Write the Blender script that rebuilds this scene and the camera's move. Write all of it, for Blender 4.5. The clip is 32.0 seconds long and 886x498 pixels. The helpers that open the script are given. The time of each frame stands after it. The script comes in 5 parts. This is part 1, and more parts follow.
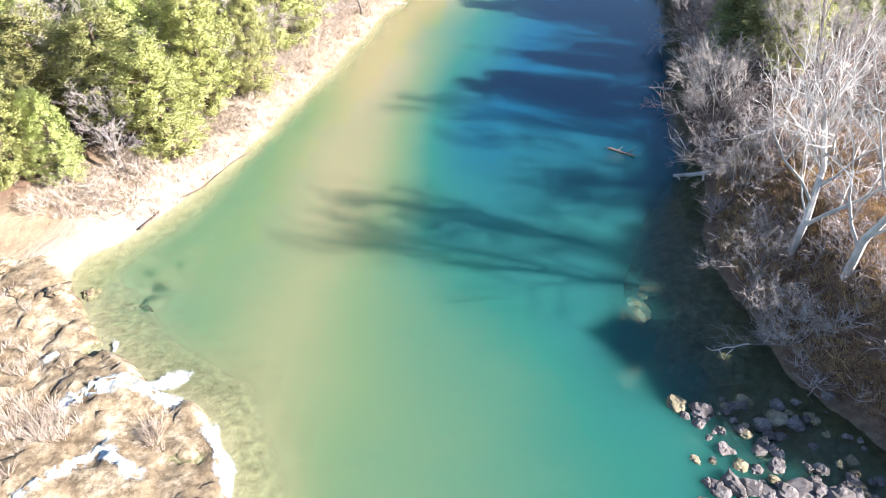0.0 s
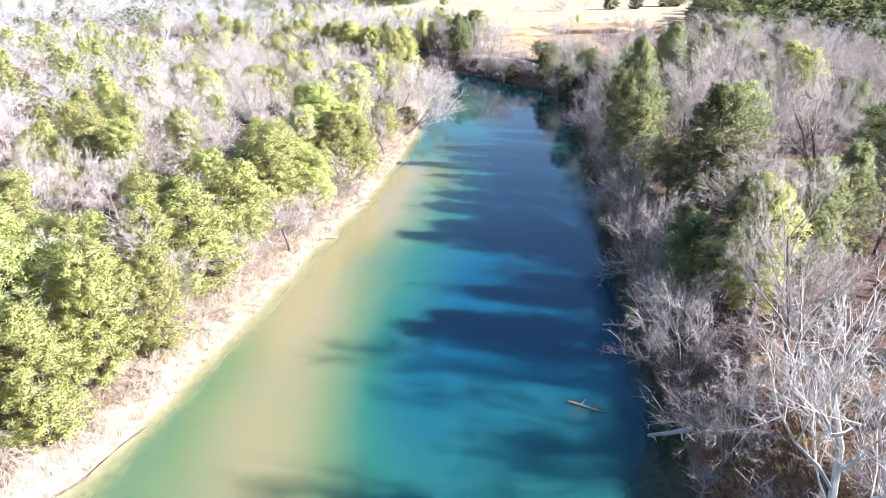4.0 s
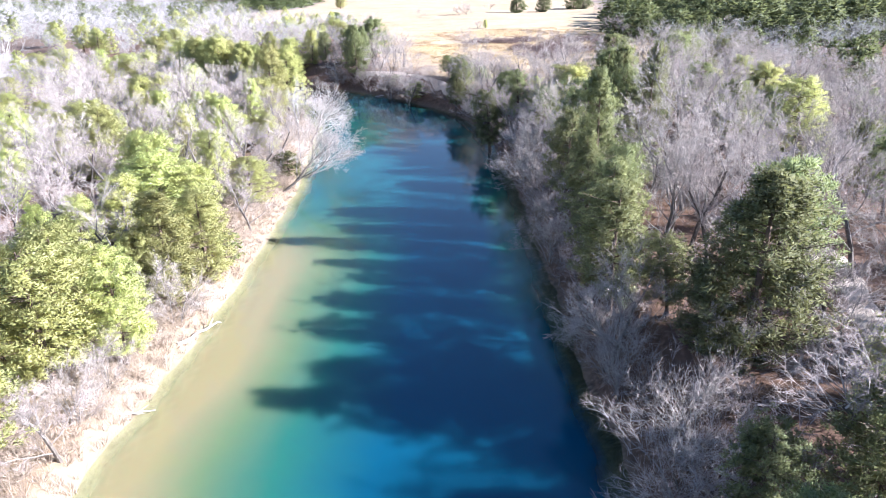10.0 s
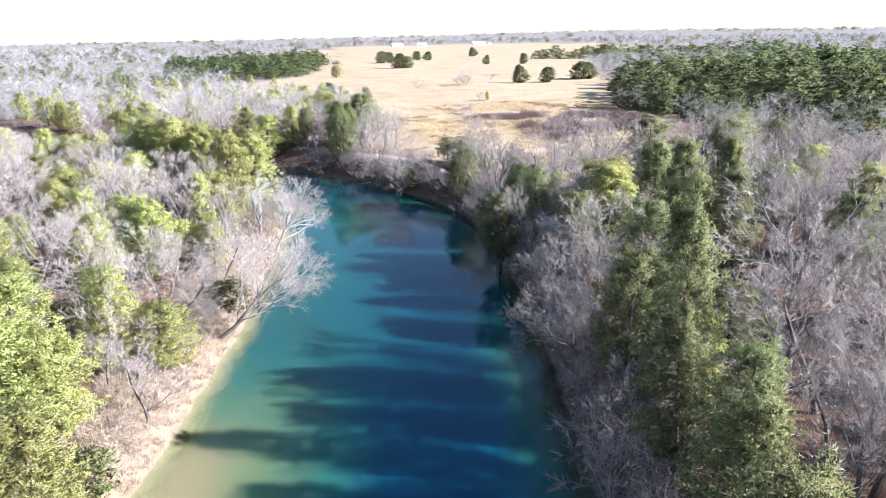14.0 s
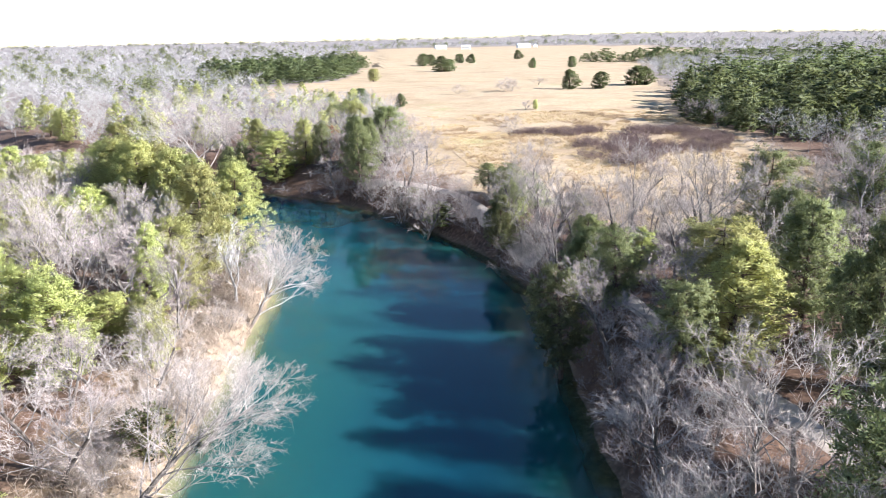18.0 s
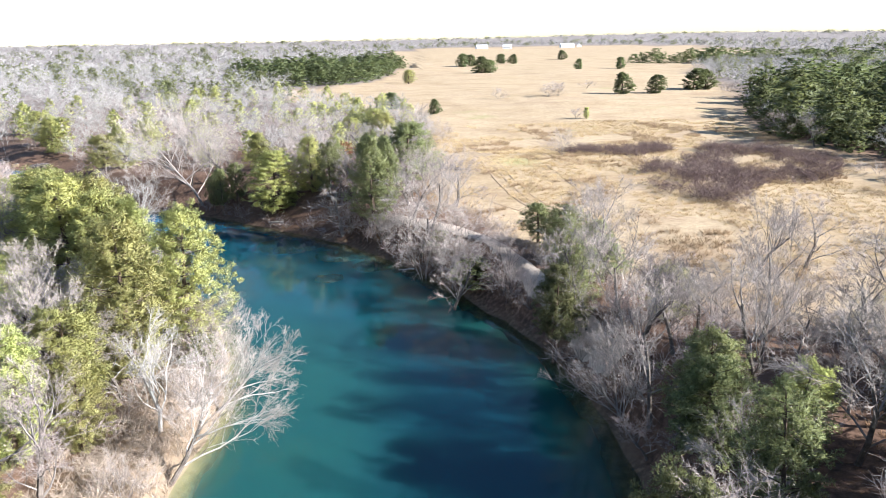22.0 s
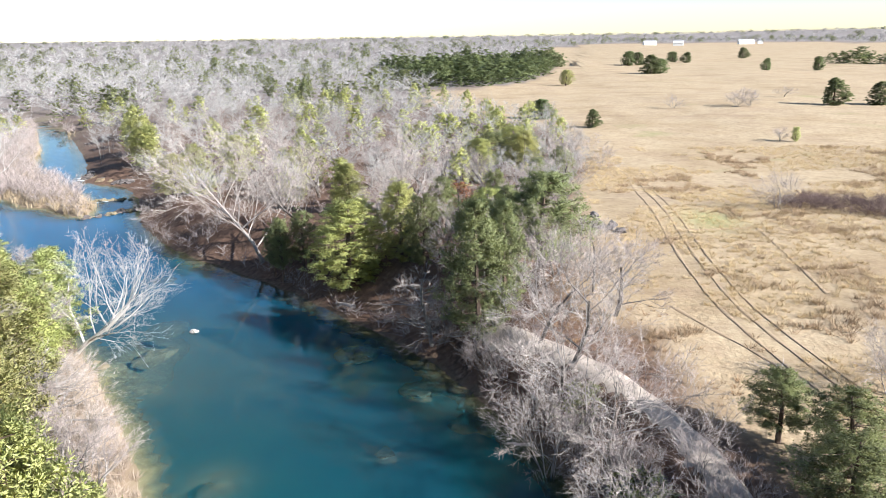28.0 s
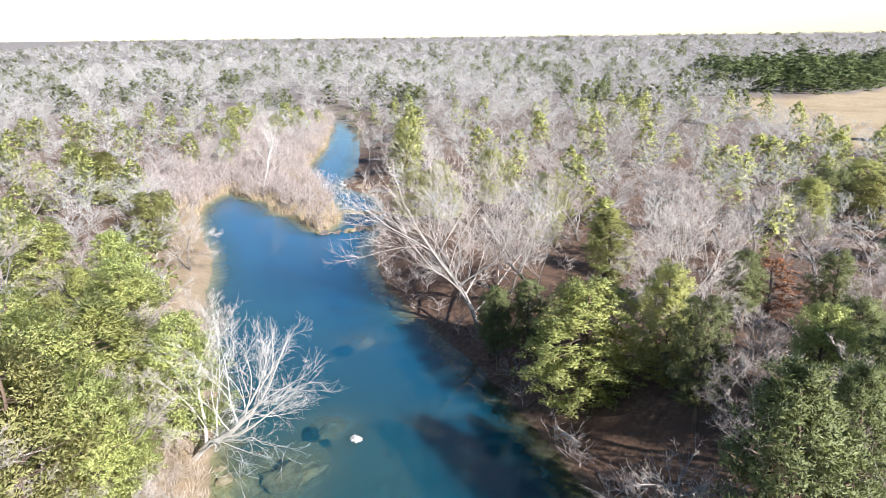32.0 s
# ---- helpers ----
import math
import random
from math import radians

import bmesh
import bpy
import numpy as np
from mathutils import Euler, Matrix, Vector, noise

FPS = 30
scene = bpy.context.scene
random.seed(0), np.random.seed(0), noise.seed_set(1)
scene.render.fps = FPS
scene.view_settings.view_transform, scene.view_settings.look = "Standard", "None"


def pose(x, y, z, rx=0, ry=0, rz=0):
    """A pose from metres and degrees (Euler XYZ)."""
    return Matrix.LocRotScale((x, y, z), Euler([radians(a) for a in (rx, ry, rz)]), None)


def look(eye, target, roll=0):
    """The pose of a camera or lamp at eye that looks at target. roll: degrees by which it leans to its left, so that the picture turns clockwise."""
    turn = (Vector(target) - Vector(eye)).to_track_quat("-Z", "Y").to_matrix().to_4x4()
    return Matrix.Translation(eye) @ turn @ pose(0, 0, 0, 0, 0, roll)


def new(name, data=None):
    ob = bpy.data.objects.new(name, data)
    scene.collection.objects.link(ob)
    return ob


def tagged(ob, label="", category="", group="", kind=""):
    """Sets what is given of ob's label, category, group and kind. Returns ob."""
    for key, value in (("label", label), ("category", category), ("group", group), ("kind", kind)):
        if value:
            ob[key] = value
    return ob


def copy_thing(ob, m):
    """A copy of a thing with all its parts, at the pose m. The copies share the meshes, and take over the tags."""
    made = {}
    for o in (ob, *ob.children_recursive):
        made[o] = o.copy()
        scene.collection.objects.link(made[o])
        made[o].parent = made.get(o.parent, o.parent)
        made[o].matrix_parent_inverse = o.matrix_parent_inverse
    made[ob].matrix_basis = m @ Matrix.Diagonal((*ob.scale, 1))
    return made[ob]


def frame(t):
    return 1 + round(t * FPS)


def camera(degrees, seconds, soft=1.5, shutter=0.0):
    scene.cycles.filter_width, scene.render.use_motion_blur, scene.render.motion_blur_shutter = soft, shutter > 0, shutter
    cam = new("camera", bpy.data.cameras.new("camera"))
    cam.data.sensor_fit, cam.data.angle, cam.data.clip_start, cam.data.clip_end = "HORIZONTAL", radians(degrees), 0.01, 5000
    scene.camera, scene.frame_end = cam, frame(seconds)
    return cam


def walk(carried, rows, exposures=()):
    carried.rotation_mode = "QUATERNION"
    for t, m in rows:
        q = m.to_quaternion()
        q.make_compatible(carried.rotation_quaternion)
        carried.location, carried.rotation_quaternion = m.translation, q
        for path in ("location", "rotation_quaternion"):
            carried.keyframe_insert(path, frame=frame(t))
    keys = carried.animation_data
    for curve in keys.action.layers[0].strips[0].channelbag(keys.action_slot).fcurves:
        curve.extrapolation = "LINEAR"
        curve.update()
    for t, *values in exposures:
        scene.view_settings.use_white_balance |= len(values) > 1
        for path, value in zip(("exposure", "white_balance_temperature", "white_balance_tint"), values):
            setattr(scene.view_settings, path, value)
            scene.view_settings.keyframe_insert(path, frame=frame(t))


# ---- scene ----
cam = camera(62.9, 32.0, soft=0.9)
METRES, EYE, TILT, LEAN, TURN = 175.0, 25.1, -36.8, 1.3, 0.0
ROWS = [
    (0.0, 0.0, 0.0, 0.0, 0.0, 0.0, -0.0),
    (0.5, -0.0001, 0.004, 0.0031, -0.51, 0.02, 0.37),
    (1.0, -0.0002, 0.0084, 0.0064, -1.02, 0.02, 0.77),
    (1.5, -0.0003, 0.0125, 0.0095, -1.47, 0.04, 1.09),
    (2.0, 0.0, 0.017, 0.0138, -1.74, 0.49, 1.37),
    (2.5, -0.0002, 0.0212, 0.0168, -2.02, 5.52, 1.43),
    (3.0, -0.0005, 0.0257, 0.0203, -2.25, 10.9, 1.45),
    (3.5, -0.0002, 0.0301, 0.0228, -2.38, 15.59, 1.46),
    (4.0, 0.001, 0.0347, 0.026, -4.44, 15.63, 3.03),
    (4.5, 0.0002, 0.039, 0.0295, -7.39, 15.37, 5.15),
    (6.5, 0.0058, 0.0719, 0.0551, -9.72, 15.18, 6.93),
    (7.0, 0.008, 0.0835, 0.0639, -10.37, 15.1, 7.4),
    (7.5, 0.0107, 0.0947, 0.0726, -10.35, 15.09, 7.42),
    (8.0, 0.0138, 0.1072, 0.0826, -10.35, 15.07, 7.45),
    (8.5, 0.0171, 0.1193, 0.092, -10.34, 15.1, 7.47),
    (9.0, 0.0209, 0.1329, 0.1026, -10.36, 15.1, 7.47),
    (9.5, 0.0246, 0.1457, 0.1125, -10.39, 15.09, 7.47),
    (10.0, 0.0286, 0.1597, 0.1233, -10.42, 15.08, 7.46),
    (10.5, 0.0324, 0.1728, 0.1335, -10.42, 15.04, 7.47),
    (11.0, 0.0365, 0.1872, 0.145, -10.49, 16.05, 7.41),
    (11.5, 0.0408, 0.2008, 0.1551, -10.45, 17.59, 7.45),
    (12.0, 0.0453, 0.2156, 0.1665, -10.48, 19.25, 7.42),
    (12.5, 0.0493, 0.2293, 0.1767, -10.5, 19.8, 7.39),
    (13.0, 0.0538, 0.2444, 0.1881, -10.5, 19.86, 7.39),
    (13.5, 0.058, 0.258, 0.1984, -10.5, 19.89, 7.39),
    (14.0, 0.0625, 0.2726, 0.2095, -10.49, 19.95, 7.39),
    (14.5, 0.0667, 0.2863, 0.2196, -10.47, 20.01, 7.39),
    (16.5, 0.0845, 0.3443, 0.2631, -9.33, 20.24, 6.49),
    (17.0, 0.0891, 0.3596, 0.2745, -9.0, 20.28, 6.25),
    (17.5, 0.0931, 0.3737, 0.285, -8.68, 20.31, 5.99),
    (18.0, 0.0973, 0.3888, 0.2964, -7.79, 20.4, 5.32),
    (18.5, 0.1012, 0.4029, 0.3069, -6.84, 20.47, 4.59),
    (19.0, 0.1051, 0.4181, 0.3183, -6.25, 20.52, 4.12),
    (19.5, 0.1086, 0.4323, 0.3289, -5.93, 20.53, 3.88),
    (20.0, 0.1122, 0.4476, 0.3404, -5.77, 20.51, 3.77),
    (20.5, 0.1151, 0.4616, 0.351, -5.78, 20.5, 3.76),
    (21.0, 0.1183, 0.4766, 0.3623, -5.71, 20.52, 3.71),
    (21.5, 0.121, 0.4902, 0.3726, -5.51, 20.54, 3.52),
    (22.0, 0.1238, 0.505, 0.3836, -5.32, 20.55, 3.37),
    (22.5, 0.1263, 0.5187, 0.3938, -5.21, 20.51, 3.29),
    (23.0, 0.1287, 0.5335, 0.405, -4.21, 20.55, 2.51),
    (23.5, 0.1309, 0.5474, 0.4153, -3.81, 20.56, 2.24),
    (24.0, 0.1331, 0.5622, 0.4265, -3.62, 20.57, 2.11),
    (24.5, 0.1351, 0.5756, 0.4368, -3.08, 20.58, 1.7),
    (25.0, 0.137, 0.59, 0.4479, -2.29, 20.58, 1.09),
    (25.5, 0.1387, 0.6034, 0.458, -1.04, 20.55, 0.14),
    (27.5, 0.1449, 0.6566, 0.5002, 2.93, 20.23, -2.93),
    (28.0, 0.1453, 0.6716, 0.5116, 4.47, 20.13, -4.11),
    (28.5, 0.1454, 0.6851, 0.5219, 6.25, 19.94, -5.43),
    (29.0, 0.1449, 0.7, 0.5331, 9.3, 19.53, -7.68),
    (29.5, 0.1443, 0.7137, 0.5434, 12.04, 19.09, -9.65),
    (30.0, 0.1429, 0.7282, 0.5545, 14.69, 18.57, -11.52),
    (30.5, 0.1409, 0.7415, 0.5647, 17.0, 18.06, -13.12),
    (31.0, 0.1379, 0.7559, 0.5756, 19.53, 17.45, -14.79),
    (31.5, 0.1342, 0.7689, 0.5855, 21.84, 16.8, -16.27),
    (32.0, 0.1295, 0.7825, 0.5959, 24.24, 16.04, -17.75),
]
EXPOSURES = [(0.0, 2.36, 5950, 14), (3.0, 2.32, 5800, 15), (9.0, 2.32, 5450, 17), (11.5, 2.28, 5450, 17), (14.0, 2.02, 5550, 15), (20.0, 1.92, 5800, 12), (25.0, 1.7, 5900, 10), (32.0, 1.56, 5900, 10)]
walk(cam, [(t, pose(0, 0, EYE, TILT, LEAN, TURN) @ pose(METRES * x, METRES * y, METRES * z, 90 + pitch, roll, yaw)) for t, x, y, z, yaw, pitch, roll in ROWS], EXPOSURES)

# ---- light: low winter sun from the right, clear sky ----
SUN_EL, SUN_AZ = radians(28.5), radians(-24.0)
SUN_DIR = Vector((math.cos(SUN_EL) * math.cos(SUN_AZ), math.cos(SUN_EL) * math.sin(SUN_AZ), math.sin(SUN_EL)))
world = bpy.data.worlds.new("sky")
scene.world = world
world.use_nodes = True
wn = world.node_tree
sky = wn.nodes.new("ShaderNodeTexSky")
sky.sky_type, sky.sun_disc = "NISHITA", False
sky.sun_elevation, sky.sun_rotation = SUN_EL, math.pi / 2 - SUN_AZ
sky.air_density, sky.dust_density, sky.ozone_density = 1.0, 0.0, 2.0
wn.links.new(sky.outputs[0], wn.nodes["Background"].inputs[0])
wn.nodes["Background"].inputs[1].default_value = 0.056
sun = new("sun", bpy.data.lights.new("sun", "SUN"))
sun.data.energy, sun.data.angle, sun.data.color = 5.0, radians(0.55), (1.0, 0.95, 0.87)
sun.matrix_world = look(SUN_DIR * 100, (0, 0, 0))

# ---- materials ----


class Mat:
    """A node material with a few shorthands."""

    def __init__(self, name, rough=0.9, spec=0.3):
        self.m = bpy.data.materials.new(name)
        self.m.use_nodes = True
        self.t = self.m.node_tree
        self.b = self.t.nodes["Principled BSDF"]
        self.b.inputs["Roughness"].default_value = rough
        self.b.inputs["Specular IOR Level"].default_value = spec

    def node(self, kind, **values):
        n = self.t.nodes.new(kind)
        for k, v in values.items():
            n.inputs[k.replace("_", " ")].default_value = v
        return n

    def link(self, a, b):
        self.t.links.new(a, b)

    def noise(self, scale, detail=4.0, rough=0.6, vector=None):
        n = self.node("ShaderNodeTexNoise", Scale=scale, Detail=detail, Roughness=rough)
        self.link(vector or self.coords(), n.inputs["Vector"])
        return n.outputs["Fac"]

    def coords(self):
        return self.node("ShaderNodeNewGeometry").outputs["Position"]

    def ramp(self, fac, stops):
        n = self.t.nodes.new("ShaderNodeValToRGB")
        e = n.color_ramp.elements
        while len(e) < len(stops):
            e.new(0.5)
        for el, (p, c) in zip(e, stops):
            el.position, el.color = p, (*c, 1)
        self.link(fac, n.inputs[0])
        return n.outputs["Color"]

    def mix(self, fac, a, b, how="MIX"):
        n = self.t.nodes.new("ShaderNodeMix")
        n.data_type, n.blend_type = "RGBA", how
        for sock, v in ((n.inputs[0], fac), (n.inputs[6], a), (n.inputs[7], b)):
            if isinstance(v, (int, float)):
                sock.default_value = v
            elif isinstance(v, tuple):
                sock.default_value = (*v, 1)
            else:
                self.link(v, sock)
        return n.outputs[2]

    def math(self, op, a, b=0.0):
        n = self.t.nodes.new("ShaderNodeMath")
        n.operation = op
        for sock, v in ((n.inputs[0], a), (n.inputs[1], b)):
            if isinstance(v, (int, float)):
                sock.default_value = v
            else:
                self.link(v, sock)
        return n.outputs[0]

    def attr(self, name):
        n = self.t.nodes.new("ShaderNodeAttribute")
        n.attribute_name = name
        return n.outputs["Fac"]

    def color(self, c):
        self.link(c, self.b.inputs["Base Color"])

    def bump(self, height, strength=0.4, distance=0.1):
        n = self.node("ShaderNodeBump", Strength=strength, Distance=distance)
        self.link(height, n.inputs["Height"])
        self.link(n.outputs[0], self.b.inputs["Normal"])
        return n.outputs[0]


def foliage(name, dark, mid, light):
    """Needles: one tint a tree, another a spray, with some light through them."""
    k = Mat(name, 0.75, 0.25)
    isl = k.t.nodes.new("ShaderNodeNewGeometry").outputs["Random Per Island"]
    obj = k.t.nodes.new("ShaderNodeObjectInfo").outputs["Random"]
    c = k.ramp(isl, [(0.0, dark), (0.5, mid), (1.0, light)])
    hs = k.t.nodes.new("ShaderNodeHueSaturation")
    k.link(k.math("ADD", k.math("MULTIPLY", obj, 0.036), 0.478), hs.inputs["Hue"])
    k.link(k.math("ADD", k.math("MULTIPLY", obj, 0.5), 0.75), hs.inputs["Value"])
    c = k.mix(1.0, c, k.ramp(k.noise(0.16, 3), [(0.35, (0.76, 0.78, 0.8)), (0.65, (1.0, 1.0, 1.0))]), "MULTIPLY")
    k.link(c, hs.inputs["Color"])
    k.color(hs.outputs[0])
    tr = k.t.nodes.new("ShaderNodeBsdfTranslucent")
    k.link(k.mix(1.0, hs.outputs[0], (1.0, 1.0, 0.8), "MULTIPLY"), tr.inputs[0])
    ms = k.t.nodes.new("ShaderNodeAddShader")
    k.link(k.b.outputs[0], ms.inputs[0])
    k.link(tr.outputs[0], ms.inputs[1])
    k.link(ms.outputs[0], k.t.nodes["Material Output"].inputs["Surface"])
    return k.m


def bark(name, dark, light, scale=1.5, per_island=0.0):
    k = Mat(name, 0.9, 0.2)
    c = k.ramp(k.noise(scale, 5), [(0.3, dark), (0.7, light)])
    if per_island:
        isl = k.t.nodes.new("ShaderNodeNewGeometry").outputs["Random Per Island"]
        hs = k.t.nodes.new("ShaderNodeHueSaturation")
        k.link(k.math("ADD", k.math("MULTIPLY", isl, per_island), 1 - per_island / 2), hs.inputs["Value"])
        k.link(c, hs.inputs["Color"])
        c = hs.outputs[0]
    k.color(c)
    k.bump(k.noise(9.0, 4), 0.5, 0.03)
    return k.m


# cedar tints carry some light: M_CEDAR bright as if sunlit, M_PINE dark as if shaded
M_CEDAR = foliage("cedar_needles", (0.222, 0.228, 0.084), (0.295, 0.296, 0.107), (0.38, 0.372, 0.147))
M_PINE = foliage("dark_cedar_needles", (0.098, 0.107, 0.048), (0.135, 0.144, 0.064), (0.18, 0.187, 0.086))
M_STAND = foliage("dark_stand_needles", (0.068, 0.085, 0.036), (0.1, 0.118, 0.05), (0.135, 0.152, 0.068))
M_RUST = foliage("dry_oak_leaves", (0.10, 0.045, 0.025), (0.2, 0.085, 0.045), (0.28, 0.13, 0.07))
M_SHRUB = foliage("evergreen_shrub_leaves", (0.06, 0.075, 0.025), (0.12, 0.13, 0.05), (0.2, 0.19, 0.08))
M_BARK = bark("cedar_bark", (0.06, 0.04, 0.028), (0.17, 0.12, 0.09))
M_GREY = bark("grey_twigs", (0.268, 0.222, 0.193), (0.485, 0.418, 0.37), 0.6, 0.6)
M_BROWN = bark("brown_twigs", (0.225, 0.182, 0.163), (0.425, 0.355, 0.322), 0.5, 0.6)
M_LIMB = bark("grey_limbs", (0.15, 0.13, 0.115), (0.31, 0.275, 0.25), 1.0, 0.3)
M_TRUNK = bark("oak_bark", (0.07, 0.055, 0.045), (0.2, 0.17, 0.145), 2.0)
M_WHITE = bark("sycamore_bark", (0.32, 0.29, 0.26), (0.55, 0.51, 0.465), 1.2, 0.4)
M_WOOD = bark("winter_wood", (0.275, 0.256, 0.235), (0.40, 0.376, 0.35), 0.05, 0.3)
M_THICKET = bark("thicket_twigs", (0.11, 0.075, 0.066), (0.2, 0.142, 0.125), 0.3, 0.6)
M_REED = bark("dry_reeds", (0.25, 0.185, 0.115), (0.42, 0.33, 0.22), 0.5, 0.5)
M_GRASS = bark("dry_bank_grass", (0.25, 0.19, 0.14), (0.47, 0.38, 0.30), 0.4, 0.4)


def ground_material():
    k = Mat("ground", 0.95, 0.15)
    pos = k.coords()
    fine, mid, big = k.noise(2.2, 6), k.noise(0.35, 5), k.noise(0.045, 4)
    litter = k.ramp(fine, [(0.3, (0.038, 0.024, 0.017)), (0.52, (0.12, 0.073, 0.05)), (0.72, (0.25, 0.163, 0.11))])
    litter = k.mix(k.ramp(mid, [(0.35, (0, 0, 0)), (0.65, (1, 1, 1))]), litter, (0.13, 0.078, 0.053))
    wide = k.node("ShaderNodeTexNoise", Scale=1.0, Detail=5.0, Roughness=0.65)
    mp = k.node("ShaderNodeMapping")
    mp.inputs["Scale"].default_value = (0.05, 0.065, 1.0)
    mp.inputs["Rotation"].default_value = (0, 0, 0.5)
    k.link(pos, mp.inputs["Vector"])
    k.link(mp.outputs[0], wide.inputs["Vector"])
    field = k.ramp(wide.outputs["Fac"], [(0.26, (0.27, 0.19, 0.115)), (0.42, (0.375, 0.28, 0.168)), (0.56, (0.445, 0.345, 0.22)), (0.74, (0.33, 0.24, 0.15))])
    field = k.mix(k.math("MULTIPLY", k.ramp(fine, [(0.4, (0, 0, 0)), (0.75, (1, 1, 1))]), 0.55), field, (0.23, 0.165, 0.095))
    field = k.mix(k.ramp(k.noise(0.09, 6, 0.7), [(0.5, (0, 0, 0)), (0.68, (0.5, 0.5, 0.5))]), field, (0.28, 0.195, 0.135))
    field = k.mix(k.ramp(k.noise(0.75, 5, 0.75), [(0.45, (0, 0, 0)), (0.68, (0.7, 0.7, 0.7))]), field, (0.235, 0.165, 0.10))
    field = k.mix(k.attr("fresh"), field, k.ramp(fine, [(0.35, (0.21, 0.21, 0.085)), (0.65, (0.36, 0.36, 0.15))]))
    field = k.mix(k.ramp(big, [(0.62, (0, 0, 0)), (0.72, (0.55, 0.55, 0.55))]), field, (0.27, 0.26, 0.11))
    sand = k.ramp(mid, [(0.3, (0.24, 0.185, 0.135)), (0.7, (0.41, 0.335, 0.26))])
    mud = k.ramp(fine, [(0.3, (0.105, 0.09, 0.055)), (0.7, (0.22, 0.19, 0.12))])
    c = k.mix(k.attr("field"), litter, field)
    c = k.mix(k.attr("canopy"), c, k.ramp(k.noise(0.12, 6, 0.7), [(0.3, (0.12, 0.098, 0.085)), (0.7, (0.30, 0.265, 0.24))]))
    c = k.mix(k.attr("sand"), c, sand)
    c = k.mix(k.attr("mud"), c, mud)
    k.color(c)
    k.bump(k.math("ADD", fine, mid), 0.8, 0.15)
    return k.m


M_GROUND = ground_material()


def water_material():
    k = Mat("river_water", 0.06, 0.5)
    pos = k.coords()
    big = k.noise(0.06, 4)
    silt = k.math("ADD", k.attr("silt"), k.math("MULTIPLY", k.math("SUBTRACT", big, 0.5), 0.22))
    teal = k.ramp(silt, [(0.0, (0.004, 0.04, 0.06)), (0.25, (0.012, 0.06, 0.053)), (0.45, (0.06, 0.105, 0.055)), (0.7, (0.16, 0.14, 0.075))])
    body = k.ramp(silt, [(0.10, (0.004, 0.05, 0.088)), (0.32, (0.018, 0.09, 0.066)), (0.55, (0.085, 0.125, 0.06)), (0.85, (0.19, 0.16, 0.082))])
    body = k.mix(k.attr("teal"), body, teal)
    # the upstream pool's reflected sky blue is painted into the body colour
    body = k.mix(k.attr("sky_tint"), body, (0.006, 0.075, 0.175))
    dif = k.t.nodes.new("ShaderNodeSubsurfaceScattering")
    dif.falloff = "BURLEY"
    dif.inputs["Scale"].default_value = 2.0
    dif.inputs["Radius"].default_value = (0.7, 1.1, 1.0)
    k.link(body, dif.inputs["Color"])
    clear = k.t.nodes.new("ShaderNodeBsdfTransparent")
    clear.inputs[0].default_value = (0.72, 0.86, 0.74, 1)
    see = k.t.nodes.new("ShaderNodeMixShader")
    k.link(k.attr("depth"), see.inputs[0])
    k.link(clear.outputs[0], see.inputs[1])
    k.link(dif.outputs[0], see.inputs[2])
    wave = k.node("ShaderNodeTexNoise", Scale=1.0, Detail=3.0, Roughness=0.5)
    mp = k.node("ShaderNodeMapping")
    mp.inputs["Scale"].default_value = (1.3, 2.6, 1.0)
    k.link(pos, mp.inputs["Vector"])
    k.link(mp.outputs[0], wave.inputs["Vector"])
    bump = k.node("ShaderNodeBump", Strength=0.22, Distance=0.03)
    k.link(k.math("MULTIPLY", wave.outputs["Fac"], k.attr("ripple")), bump.inputs["Height"])
    gl = k.t.nodes.new("ShaderNodeBsdfGlossy")
    gl.inputs["Roughness"].default_value = 0.035
    k.link(bump.outputs[0], gl.inputs["Normal"])
    fr = k.node("ShaderNodeFresnel", IOR=1.33)
    k.link(bump.outputs[0], fr.inputs["Normal"])
    out = k.t.nodes.new("ShaderNodeMixShader")
    k.link(fr.outputs[0], out.inputs[0])
    k.link(see.outputs[0], out.inputs[1])
    k.link(gl.outputs[0], out.inputs[2])
    k.link(out.outputs[0], k.t.nodes["Material Output"].inputs["Surface"])
    return k.m


M_WATER = water_material()

# ---- the plan: shores, field, woods ----
LEFT = [(-8, -40), (-8.5, 8), (-9, 17), (-11, 22), (-15, 23.5), (-17, 26), (-20, 29), (-22, 32.5), (-19, 36), (-17, 40), (-15, 44.5), (-13, 51),
        (-11, 58), (-8.5, 67), (-5, 79), (-2.5, 87), (0, 95), (2, 105), (4, 114), (6, 123), (7.5, 134), (9, 146), (10.5, 155), (10.5, 164),
        (8.5, 173), (4, 182), (-2, 190), (-8, 197), (-15, 205), (-25, 213), (-34, 221), (-43, 231), (-55, 240), (-68, 251)]
REEDS = [(-73, 264), (-66, 259), (-61, 260), (-54, 253), (-50, 254), (-46, 250.5), (-40, 247.5), (-42, 255), (-49, 262), (-60, 272), (-76, 286), (-86, 305), (-104, 330), (-124, 358), (-150, 380)]
RIGHT = [(20, -40), (20, 5), (18, 19), (15.5, 23), (15, 27), (14.5, 32), (15, 35), (17, 42), (17.5, 48), (19, 55), (20.5, 61), (22, 67), (23, 74),
         (25, 83), (28, 97), (31, 110), (33, 120), (35, 133), (37, 145), (37.5, 155), (37, 163), (34, 173), (30, 183), (27, 190), (22, 197),
         (17, 204), (9, 211), (0, 219), (-8, 225), (-16, 230), (-24, 238), (-31, 247), (-36, 257), (-43, 267)]
